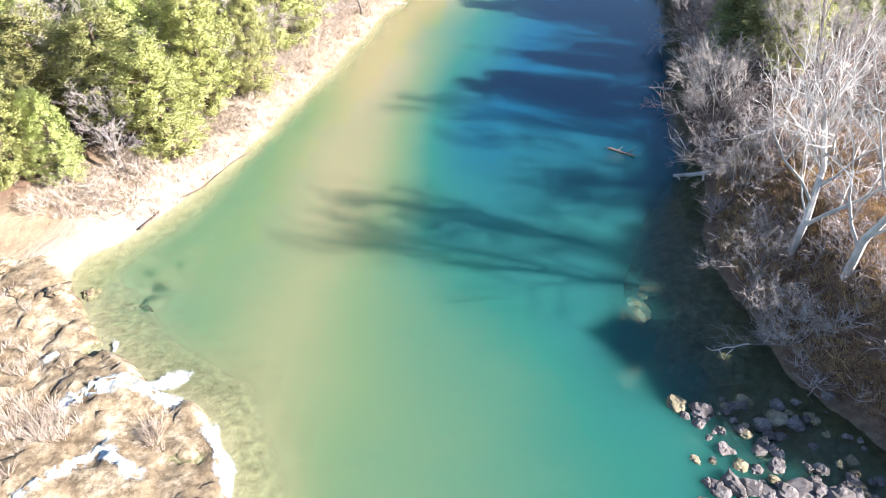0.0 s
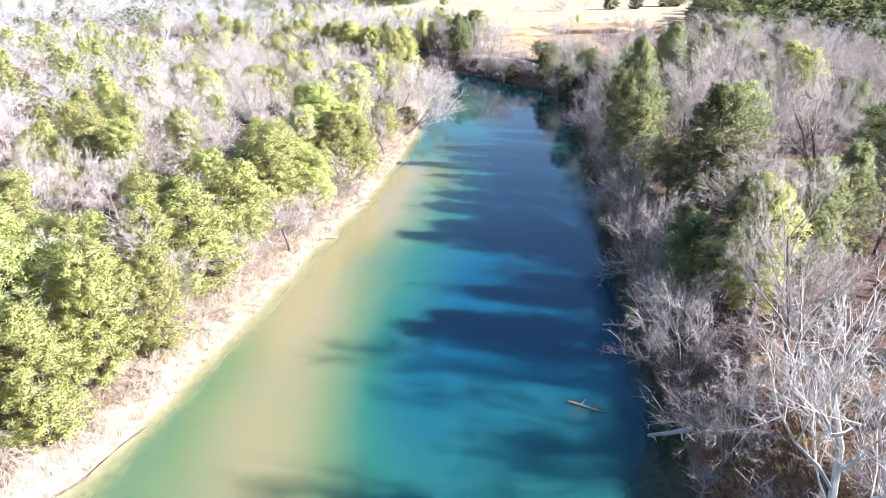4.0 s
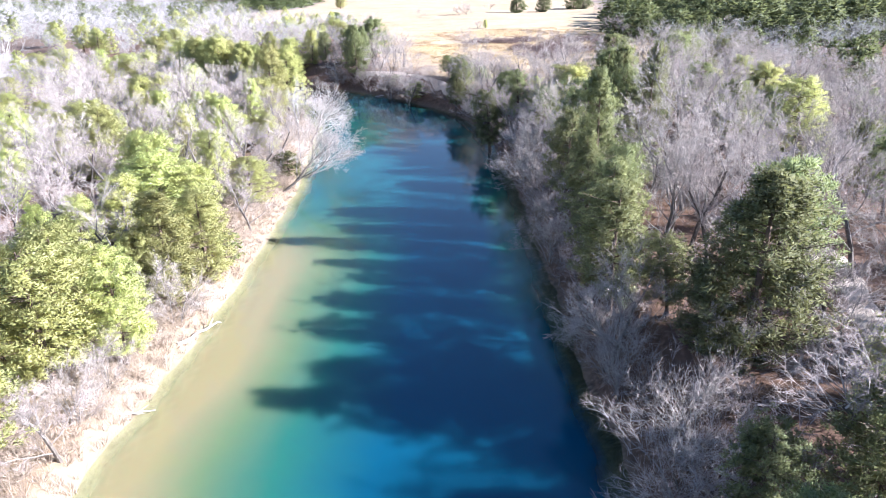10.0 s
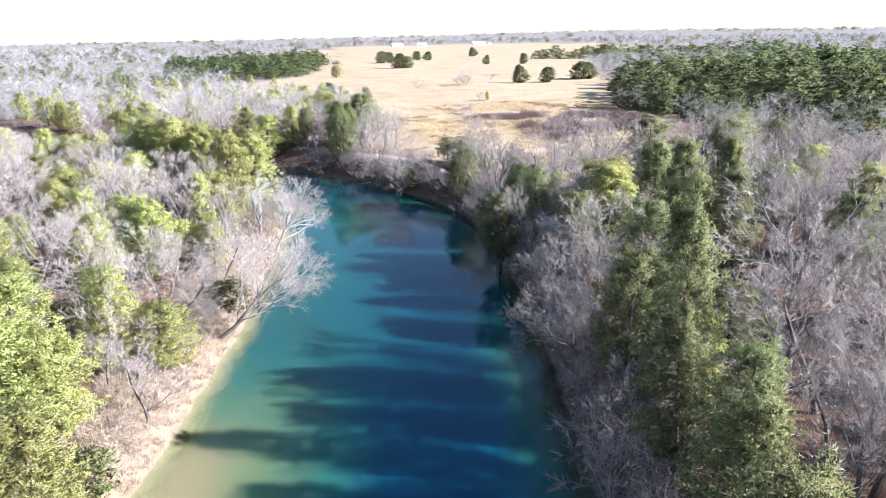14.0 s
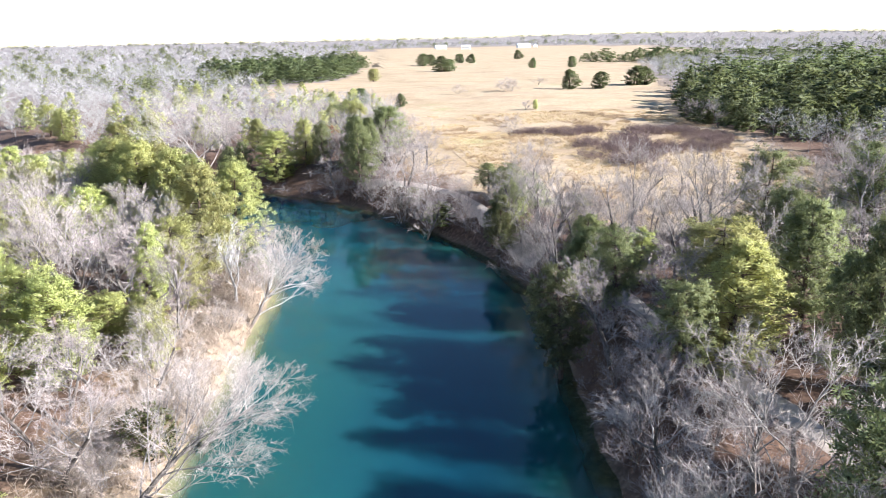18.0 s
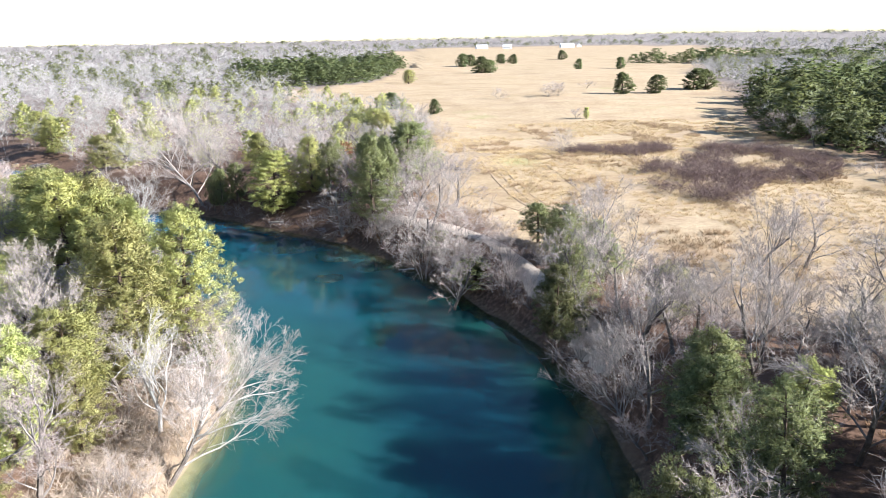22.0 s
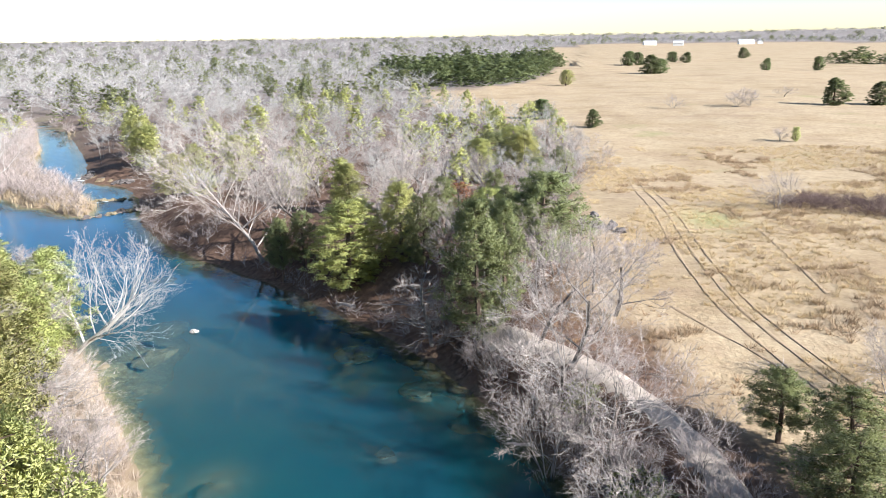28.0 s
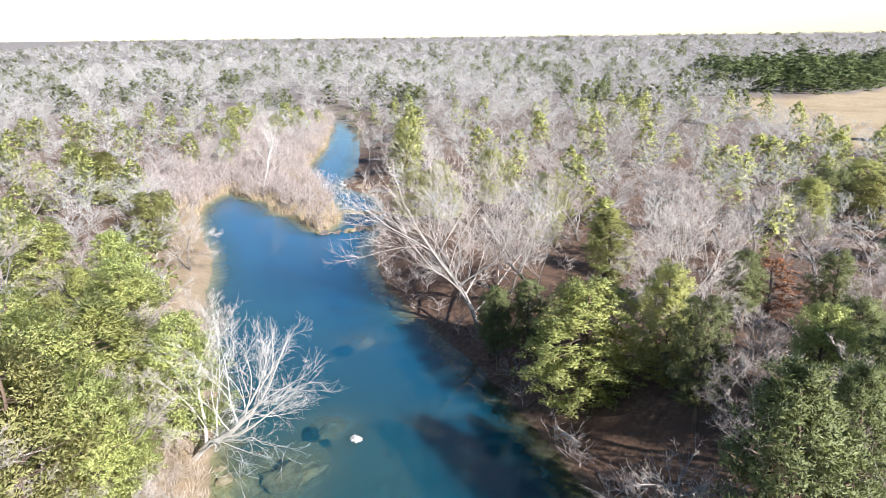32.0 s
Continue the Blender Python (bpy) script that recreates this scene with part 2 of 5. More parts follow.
UPPER = [(-43, 267), (-47, 271), (-57, 274), (-59, 279), (-66, 291), (-74, 303), (-88, 322), (-103, 343), (-120, 362), (-146, 386)]
FIELD = [(40, 181), (35.5, 195), (32, 206), (31.5, 222), (33, 250), (37, 276), (38, 315), (10, 365), (-12, 410), (-18, 465), (25, 470), (60, 760), (40, 1100), (100, 1700),
         (700, 1700), (520, 900), (340, 720), (220, 560), (190, 430), (141, 335), (112, 268), (104, 228), (98, 200), (90, 176), (76, 159), (62, 152), (52, 158), (47, 170)]


def rounded(pts, times=2):
    p = np.array(pts, float)
    for _ in range(times):
        q = np.stack([0.75 * p[:-1] + 0.25 * p[1:], 0.25 * p[:-1] + 0.75 * p[1:]], axis=1).reshape(-1, 2)
        p = np.vstack([p[:1], q, p[-1:]])
    return p


def line_distance(P, pts):
    best = np.full(len(P), 1e9)
    for a, b in zip(pts[:-1], pts[1:]):
        ab = b - a
        l2 = ab @ ab
        if l2 < 1e-9:
            continue
        s = np.clip(((P - a) @ ab) / l2, 0, 1)
        best = np.minimum(best, np.hypot(P[:, 0] - a[0] - s * ab[0], P[:, 1] - a[1] - s * ab[1]))
    return best


def inside(P, poly):
    r = np.zeros(len(P), bool)
    for i in range(len(poly)):
        (x1, y1), (x2, y2) = poly[i], poly[i - 1]
        if y1 == y2:
            continue
        r ^= ((y1 > P[:, 1]) != (y2 > P[:, 1])) & (P[:, 0] < (x2 - x1) * (P[:, 1] - y1) / (y2 - y1) + x1)
    return r


LEFT_C, RIGHT_C = rounded(LEFT + REEDS), rounded(RIGHT + UPPER[1:])
RIVER = np.vstack([LEFT_C, RIGHT_C[::-1]])
FIELD_C = rounded(FIELD)


def wob(x, y, scale, seed=0.0):
    """Smooth waves for the plan, from -1 to 1."""
    x, y = x / scale + seed, y / scale - seed * 1.7
    return (np.sin(1.7 * x + 1.3 * np.sin(0.9 * y + seed)) * np.cos(1.1 * y - 0.8 * np.sin(1.3 * x)) + 0.5 * np.sin(3.1 * x - 2.3 * y + seed) * np.cos(2.7 * y + 1.9 * x)) / 1.5


def ss(a, b, x):
    s = np.clip((x - a) / (b - a), 0, 1)
    return s * s * (3 - 2 * s)


def survey(x, y):
    """Height of the ground, distance from the water's edge (water: minus), and whether it is the right bank."""
    x, y = np.atleast_1d(np.asarray(x, float)), np.atleast_1d(np.asarray(y, float))
    P = np.column_stack([x, y])
    d, right = np.full(len(P), 1e3), x > 0.09 * y
    near = (np.abs(x) < 420) & (y > -300) & (y < 700)
    Q = P[near]
    dl, dr = line_distance(Q, LEFT_C), line_distance(Q, RIGHT_C)
    d[near] = np.where(inside(Q, RIVER), -1, 1) * np.minimum(dl, dr)
    right[near] = dr < dl
    d = d + 0.35 * wob(x, y, 2.3) * (np.abs(d) < 6)
    low = 1 - 0.5 * ss(232, 262, y)
    zr = 4.2 * low * ss(-0.3, 4.6 + 2.9 * ss(196, 214, y), d) + 1.0 * ss(8, 40, d) + 1.2 * ss(60, 200, d) * (1 + wob(x, y, 60, 2.0)) + 0.15 * wob(x, y, 9) * ss(3, 12, d)
    zl = 0.9 * ss(-0.2, 2.2, d) + 1.0 * ss(2.5, 14, d) + 1.0 * ss(30, 120, d) + 0.2 * wob(x, y, 6) * ss(2, 9, d) + 0.8 * ss(60, 200, d) * wob(x, y, 50)
    zl = np.where((y > 252) & (d < 40), 0.35 * ss(-0.2, 1.5, d) + 1.4 * ss(9, 30, d), zl)
    zl = np.where(y < 31, -0.1 * ss(0, 1, d) + 1.5 * ss(9, 20, d), np.where(y < 36, 0.4 * ss(-0.2, 1.5, d) + 1.2 * ss(4, 14, d), zl))
    bed = -0.05 - np.minimum(2.6, 0.22 * -d + 0.03 * d * d)
    z = np.where(d < 0, bed, np.where(right, zr, zl))
    r = np.hypot(x - 10, y - 150)
    z = z + 10 * ss(900, 3200, r) + ss(1200, 3800, r) * (14 + 10 * wob(x, y, 900, 1.0)) * ss(-0.4, 0.7, (x + 300) / (np.abs(y) + 1))
    return z, d, right


def mesh_object(name, verts, faces, material, parent=None, label=""):
    me = bpy.data.meshes.new(name)
    me.from_pydata(np.asarray(verts).tolist() if not isinstance(verts, list) else verts, [], faces if isinstance(faces, list) else faces.tolist())
    me.materials.append(material)
    ob = new(name, me)
    if parent is not None:
        ob.parent = parent
    if label:
        ob["label"] = label
    return ob


def smooth(ob):
    ob.data.polygons.foreach_set("use_smooth", [True] * len(ob.data.polygons))
    return ob


def steps(lo, hi, fine, a, b, grow=1.13):
    """Lines at an even step from a to b, and ever wider out to lo and hi."""
    mid = list(np.arange(a, b + 1e-6, fine))
    s, v = fine, b
    while v < hi:
        s *= grow
        v += s
        mid.append(min(v, hi))
    s, v = fine, a
    while v > lo:
        s *= grow
        v -= s
        mid.insert(0, max(v, lo))
    return np.array(mid)


def sheet(name, xs, ys, height, material, keep=None):
    X, Y = np.meshgrid(xs, ys)
    n = len(xs)
    z = height(X.ravel(), Y.ravel())
    v = np.column_stack([X.ravel(), Y.ravel(), z])
    i = (np.arange(len(ys) - 1)[:, None] * n + np.arange(n - 1)[None, :]).ravel()
    f = np.column_stack([i, i + 1, i + n + 1, i + n])
    if keep is not None:
        f = f[keep(v)[f].any(axis=1)]
        used = np.unique(f)
        renum = np.full(len(v), -1)
        renum[used] = np.arange(len(used))
        v, f = v[used], renum[f]
    return mesh_object(name, v, f, material), v


def set_attr(ob, name, values):
    ob.data.attributes.new(name, "FLOAT", "POINT").data.foreach_set("value", np.asarray(values, np.float32))


# ---- ground and river ----
GX, GY = steps(-4700, 4700, 1.0, -80, 80), steps(-500, 4900, 1.0, 0, 292)
LAND = []


def land_height(x, y):
    LAND.extend(survey(x, y))
    return LAND[0]


ground, gv = sheet("ground", GX, GY, land_height, M_GROUND)
gd, gright = LAND[1], LAND[2]
GZ, GD, GR = (a.reshape(len(GY), len(GX)) for a in LAND)


def plan(x, y):
    """Height, distance from the water and bank, read off the ground sheet."""
    x, y = np.atleast_1d(np.asarray(x, float)), np.atleast_1d(np.asarray(y, float))
    i = np.clip(np.searchsorted(GX, x) - 1, 0, len(GX) - 2)
    j = np.clip(np.searchsorted(GY, y) - 1, 0, len(GY) - 2)
    u, v = (x - GX[i]) / (GX[i + 1] - GX[i]), (y - GY[j]) / (GY[j + 1] - GY[j])

    def at(g):
        return (g[j, i] * (1 - u) + g[j, i + 1] * u) * (1 - v) + (g[j + 1, i] * (1 - u) + g[j + 1, i + 1] * u) * v

    return at(GZ), at(GD), GR[j, i]


def ground_at(x, y):
    return float(plan(x, y)[0][0])


in_field = np.where(inside(gv[:, :2], FIELD_C), 1, -1) * line_distance(gv[:, :2], np.vstack([FIELD_C, FIELD_C[:1]]))
far_ground = np.hypot(gv[:, 0] - 15, gv[:, 1] - 120)
set_attr(ground, "field", np.maximum(0.3 * ss(450, 900, far_ground) * ss(-0.2, 0.35, wob(gv[:, 0], gv[:, 1], 170, 2.0)), np.maximum(ss(-3, 3, in_field + 2.5 * wob(gv[:, 0], gv[:, 1], 6)), np.where(gright, 0.0, 0.6 * (1 - ss(4.5, 9, gd + 2 * wob(gv[:, 0], gv[:, 1], 8, 1.0)))))))
set_attr(ground, "sand", np.where(gright, 0.0, ss(-1, 0.5, gd) * (1 - ss(1.2, 4.0, gd + 2.0 * wob(gv[:, 0], gv[:, 1], 5))) * (0.3 + 0.5 * (1 - ss(40, 50, gv[:, 1])))))
set_attr(ground, "canopy", ss(150, 420, far_ground) * (1 - ss(-3, 3, in_field)))
set_attr(ground, "fresh", 0.8 * np.exp(-(((gv[:, 0] - 47.5) / 3.2) ** 2 + ((gv[:, 1] - 232) / 5.0) ** 2)))
set_attr(ground, "mud", 1 - ss(-1.2, 0.6, gd))
smooth(ground)
tagged(ground, "winter ground of leaf litter, tan grassland and sandy banks", "ground", kind="structure")


def in_water(v):
    return plan(v[:, 0], v[:, 1])[1] < 2.5


water, wv = sheet("water", steps(-175, 60, 1.0, -90, 42, 1.05), steps(-45, 400, 1.0, 0, 300, 1.05), lambda x, y: np.zeros(len(x)), M_WATER, in_water)
_, wd, wr = survey(wv[:, 0], wv[:, 1])
wl = line_distance(wv[:, :2], LEFT_C)
wide = np.where(wr, 2.2 + 5.0 * (1 - ss(30, 45, wv[:, 1])), 1.8 + 2.2 * (1 - ss(30, 45, wv[:, 1])))
depth = ss(0.2, 1.0, -wd / wide) * (1 - 0.12 * ss(180, 200, wv[:, 1]))
SUNK = [(17.1, 188.2, 1.3), (7.4, 184.1, 1.5), (-5.8, 201.3, 1.6), (-4.1, 196.2, 2.4), (-5.6, 202.4, 2.2), (-8.2, 198.5, 2.6), (-13.7, 220.6, 1.5), (-6.8, 207.4, 1.6), (11.4, 44.5, 1.2),
        (-16.9, 32.6, 0.6), (-15.5, 31.5, 0.7), (-16.0, 30.0, 1.2), (-15.0, 33.5, 0.5), (9.5, 28.5, 1.4), (12.5, 28.0, 1.5), (11.0, 30.5, 1.1), (13.0, 24.5, 1.5), (8.5, 24.0, 1.4), (22.0, 192.0, 1.6), (18.0, 197.0, 1.5), (12.0, 203.0, 1.8)]
for sx, sy, sr in SUNK:
    depth *= 1 - 0.28 * np.exp(-((wv[:, 0] - sx) ** 2 + (wv[:, 1] - sy) ** 2) / (sr * 1.3) ** 2)
set_attr(water, "depth", np.clip(depth, 0, 1))
near_left = 1 - ss(5.0, 17.5 + 2.5 * wob(wv[:, 0], wv[:, 1], 16, 3.0), wl)
LANE = rounded([(-9, 10), (-9, 22), (-8.5, 28), (-7, 36), (-7, 54), (-6.5, 70), (-1.5, 81), (1.5, 92), (4, 102)])
lane = np.exp(-((line_distance(wv[:, :2], LANE) + 1.0 * wob(wv[:, 0], wv[:, 1], 9, 3.0)) / 4.2) ** 2)
south = 1 - ss(30, 58, wv[:, 1])
silt = (0.34 + 0.1 * ss(46, 58, wv[:, 1])) * near_left * (1 - 0.35 * south) + (0.36 - 0.14 * ss(78, 100, wv[:, 1])) * lane * (1 - 0.45 * (1 - ss(24, 44, wv[:, 1]))) + 0.25 * np.exp(-(((wv[:, 1] - 92) / 14) ** 2)) * (1 - ss(2, 6, wl)) + 0.22 * south + 0.06
bank_right = line_distance(wv[:, :2], RIGHT_C)
silt = silt + 0.62 * (1 - ss(0.5, 8.0 + 2.5 * wob(wv[:, 0], wv[:, 1], 9, 5.0), bank_right)) * ss(60, 120, wv[:, 1]) * (1 - ss(222, 240, wv[:, 1]))
set_attr(water, "silt", silt * (1 - 0.55 * ss(98, 125, wv[:, 1])) * (1 - 0.6 * ss(165, 195, wv[:, 1])) + 0.04 * ss(200, 230, wv[:, 1]))
set_attr(water, "teal", ss(95, 130, wv[:, 1]) * (1 - ss(192, 222, wv[:, 1])))
# where the sky's reflected blue is mixed into the upstream water
set_attr(water, "sky_tint", 0.85 * ss(205, 245, wv[:, 1]) * ss(1.0, 5.0, -wd))
set_attr(water, "ripple", 0.35 + 0.65 * ss(45, 60, wv[:, 1]) * (1 - ss(100, 120, wv[:, 1])))
smooth(water)
water.visible_shadow = False
tagged(water, "calm turbid turquoise river water reflecting blue sky", "water", kind="structure")

# ---- trees ----


class Soup:
    """Triangles and quads gathered for one mesh."""

    def __init__(self):
        self.v, self.f, self.n, self.twigs, self.soft = [], [], 0, [], []

    def add(self, v, f):
        self.v.append(np.asarray(v, float))
        self.f.append((f, self.n))
        self.n += len(v)

    def tube(self, path, radii, sides=5):
        path = np.asarray(path, float)
        ring, verts = np.linspace(0, 2 * np.pi, sides, endpoint=False), []
        for i, p in enumerate(path):
            a = path[min(i + 1, len(path) - 1)] - path[max(i - 1, 0)]
            a = a / (np.linalg.norm(a) + 1e-9)
            u = np.cross(a, (0.3, 0.9, 0.1) if abs(a[1]) < 0.9 else (1, 0, 0))
            u /= np.linalg.norm(u)
            w = np.cross(a, u)
            verts += [p + radii[i] * (math.cos(t) * u + math.sin(t) * w) for t in ring]
        f = [(i * sides + j, i * sides + (j + 1) % sides, (i + 1) * sides + (j + 1) % sides, (i + 1) * sides + j) for i in range(len(path) - 1) for j in range(sides)]
        self.add(verts, f)

    def spike(self, a, b, r):
        """A twig: a three-sided pyramid, made with all the others at the end."""
        self.twigs.append((*a, *b, r))

    def flush(self):
        if self.twigs:
            t = np.array(self.twigs, float)
            self.twigs = []
            a, b, r = t[:, :3], t[:, 3:6], t[:, 6:]
            u = np.cross(b - a, (0.2, 0.5, 0.8))
            u *= r / (np.linalg.norm(u, axis=1, keepdims=True) + 1e-9)
            w = np.cross(b - a, u)
            w *= r / (np.linalg.norm(w, axis=1, keepdims=True) + 1e-9)
            v = np.stack([a + u, a - 0.5 * u + 0.87 * w, a - 0.5 * u - 0.87 * w, b], axis=1).reshape(-1, 3)
            self.add(v, [f for i in range(0, len(v), 4) for f in ((i, i + 1, i + 3), (i + 1, i + 2, i + 3), (i + 2, i, i + 3))])
        return self

    def arrays(self):
        self.flush()
        return np.vstack(self.v), [tuple(i + n for i in q) for g, n in self.f for q in g]

    def mesh(self, name, material):
        v, f = self.arrays()
        me = bpy.data.meshes.new(name)
        me.from_pydata(v.tolist(), [], f)
        me.materials.append(material)
        if self.soft:
            me.normals_split_custom_set_from_vertices(np.vstack(self.soft).tolist())
        return me


def unit(rng):
    v = rng.normal(size=3)
    return v / np.linalg.norm(v)


def units(rng, n):
    v = rng.normal(size=(n, 3))
    return v / np.linalg.norm(v, axis=1, keepdims=True)


def needles(soup, rng, centres, radii, per, size, flat=0.8):
    """Foliage puffs: narrow blades that stand out from each centre, shaded as the puff they belong to."""
    n = len(centres) * per
    c, r = np.repeat(centres, per, axis=0), np.repeat(radii, per)[:, None]
    o = units(rng, n)
    o[:, 2] = o[:, 2] * flat + 0.08
    p = c + o * r * rng.uniform(0.3, 1.0, (n, 1))
    ax = o + 0.6 * units(rng, n) + np.array((0, 0, 0.3))
    ax /= np.linalg.norm(ax, axis=1, keepdims=True)
    u = np.cross(ax, units(rng, n))
    u /= np.linalg.norm(u, axis=1, keepdims=True) + 1e-9
    z = size * rng.uniform(0.6, 1.4, (n, 1))
    v = np.stack([p - ax * z * 0.35 + u * z * 0.23, p - ax * z * 0.35 - u * z * 0.23, p + ax * z * 0.85], axis=1).reshape(-1, 3)
    k = soup.n
    soup.v.append(v)
    soup.f.append(([(3 * i, 3 * i + 1, 3 * i + 2) for i in range(n)], k))
    soup.n += len(v)
    out = np.column_stack([c[:, 0], c[:, 1], 0.4 * np.hypot(c[:, 0], c[:, 1]) + 0.3])
    out /= np.linalg.norm(out, axis=1, keepdims=True) + 1e-9
    nrm = np.repeat(0.5 * (p - c) / r + 0.65 * out + 0.3 * units(rng, n) + np.array((0, 0, 0.2)), 3, axis=0)
    soup.soft.append(nrm / (np.linalg.norm(nrm, axis=1, keepdims=True) + 1e-9))


def evergreen(seed, h=10.0, w=5.0, base=0.12, sharp=1.2, boughs=104, puffs=7, per=58, size=0.118, ragged=0.4, puff=1.0):
    """A cedar of height h and crown width w: boughs that climb from the trunk, each with puffs of foliage along it. Soups of trunk and crown."""
    rng = np.random.default_rng(seed)
    trunk, crown = Soup(), Soup()
    lean = rng.normal(size=2) * 0.03 * h
    zs = np.linspace(-0.4, h * 0.95, 8)
    trunk.tube([(lean[0] * (z / h) ** 2, lean[1] * (z / h) ** 2 + 0.05 * math.sin(z), z) for z in zs], [0.022 * h * (1.02 - z / h) + 0.015 for z in zs], 6)
    lobes = [(rng.uniform(0, 6.28), rng.uniform(0.6, 1.3)) for _ in range(5)]
    centres, radii = [], []
    for i in range(boughs):
        s = base + (0.985 - base) * ((i + rng.uniform(0, 1)) / boughs) ** 0.92
        k = (1 - s) / (1 - base)
        prof = min(1.0, 1.22 * k ** (1 / sharp)) * (0.55 + 0.45 * min(1.0, (1 - k) / 0.2))
        a = 2.39996 * i + rng.normal() * 0.45
        lobe = 1 + 0.2 * sum(math.cos(a - b) * c * math.sin(3.3 * s + j) for j, (b, c) in enumerate(lobes)) / 2
        r = 0.5 * w * prof * lobe * (1.1 - ragged * rng.uniform(0, 1) ** 1.6) + 0.12
        axis = np.array((lean[0] * s * s, lean[1] * s * s, 0.0))
        tip = axis + np.array((r * math.cos(a), r * math.sin(a), h * s + 0.06 * rng.normal() * r))
        start = axis + np.array((0.0, 0.0, max(0.25, h * s - rng.uniform(0.2, 0.55) * r)))
        if r > 0.5 and i % 2 == 0:
            trunk.tube([start, start + (tip - start) * 0.55 - np.array((0, 0, 0.05 * r)), tip], [0.03 + 0.007 * r, 0.025, 0.01], 3)
        side = np.array((-math.sin(a), math.cos(a), 0.0))
        for j in range(puffs):
            t = 1.0 - 0.66 * (j + rng.uniform(0, 0.6)) / puffs
            c = start + (tip - start) * t + side * rng.normal() * 0.2 * r * (0.4 + t * (1.2 - t)) + np.array((0, 0, rng.normal() * (0.1 + 0.12 * r) - 0.12 * r * t * (1 - t)))
            centres.append(c)
            radii.append(puff * (0.05 * w + 0.09) * rng.uniform(0.7, 1.25))
    needles(crown, rng, np.array(centres), np.array(radii), per, size)
    return trunk, crown


def bare(seed, h=9.0, w=7.0, limbs=7, twig=0.0095, depth=4, rise=0.75, clear=0.22, lean=(0.0, 0.0), kids=3, trunks=1, fine=2):
    """A leafless tree: trunk, limbs that fork, and fine twigs."""
    rng = np.random.default_rng(seed)
    trunk, limb, twigs = Soup(), Soup(), Soup()

    def grow(start, way, length, r, level):
        n = 4 if level < 2 else 3
        path, p, d = [start], start.copy(), way.copy()
        for i in range(n - 1):
            d = d + 0.28 * unit(rng) + np.array((0, 0, 0.05 if level else 0.0))
            d /= np.linalg.norm(d)
            p = p + d * length / (n - 1)
            path.append(p)
        radii = [r * (1 - 0.55 * i / (n - 1)) for i in range(n)]
        if level >= depth:
            twigs.spike(start, path[-1], r)
            for _ in range(fine):
                s = path[rng.integers(0, n - 1)] + (path[-1] - path[0]) * rng.uniform(0, 0.3)
                t = d + 0.9 * unit(rng)
                twigs.spike(s, s + t / np.linalg.norm(t) * length * rng.uniform(0.4, 0.9), r * 0.7)
            return
        (limb if level else trunk).tube(path, radii, 6 if level == 0 else 4 if level == 1 else 3)
        m = (limbs if level == 0 else kids)
        for j in range(m):
            s = clear + (1 - clear) * (j + rng.uniform(0.2, 1)) / m if level == 0 else 0.25 + 0.75 * (j + rng.uniform(0, 1)) / m
            i = min(n - 2, int(s * (n - 1)))
            b = path[i] + (path[i + 1] - path[i]) * (s * (n - 1) - i)
            side = np.cross(d, unit(rng))
            side /= np.linalg.norm(side) + 1e-9
            if level == 0:
                a = j * 2.4 + rng.uniform(-0.5, 0.5)
                side = np.array((math.cos(a), math.sin(a), 0.0))
                t = side * (1.25 - rise * s) + np.array((0, 0, rise)) + np.array((lean[0], lean[1], 0)) * 0.5
                ln = 0.5 * w * rng.uniform(0.75, 1.15) * (1.1 - 0.35 * s)
            else:
                t = d + side * rng.uniform(0.5, 1.0) + np.array((0, 0, 0.15))
                ln = length * rng.uniform(0.5, 0.8)
            grow(b, t / np.linalg.norm(t), ln, max(twig, radii[i] * rng.uniform(0.34, 0.52)), level + 1)
        if level:
            grow(path[-1], d, length * 0.55, max(twig, radii[-1]), level + 1)

    for i in range(trunks):
        a = 6.28 * i / trunks + rng.uniform(0, 1)
        way = np.array((lean[0] + 0.28 * (trunks > 1) * math.cos(a), lean[1] + 0.28 * (trunks > 1) * math.sin(a), 1.0))
        grow(np.array((0.1 * i, 0.0, -0.4)), way / np.linalg.norm(way), h * 0.78, 0.021 * h / (1 + 0.25 * (trunks - 1)), 0)
    return trunk, limb, twigs


def tree_thing(name, label, category, soups, materials, names):
    """A tree as a thing of its own: an empty at its foot, and its parts."""
    root = new(name)
    root.empty_display_size = 0.5
    for s, m, n in zip(soups, materials, names):
        if not s.flush().v:
            continue
        ob = new(n, s.mesh(n, m))
        ob.parent = root
    tagged(root, label, category)
    return root


KINDS = {}


def kind(key, things, size):
    KINDS[key] = (things, size)


def put(key, x, y, h, w, rng, sink=0.1, spin=None, label=""):
    """Stands a copy of one of the trees of that kind at x, y, scaled to height h and width w."""
    things, (h0, w0) = KINDS[key]
    first = things[rng.integers(0, len(things))]
    a = rng.uniform(0, 360) if spin is None else spin
    m = pose(x, y, ground_at(x, y) - sink, 0, 0, a) @ Matrix.Diagonal((w / w0, w / w0, h / h0, 1))
    if "used" not in first:
        first["used"] = 1
        first.matrix_world = m
        ob = first
    else:
        scale, first.scale = first.scale.copy(), (1, 1, 1)
        ob = copy_thing(first, m)
        first.scale = scale
    if label:
        ob["label"] = label
    return ob


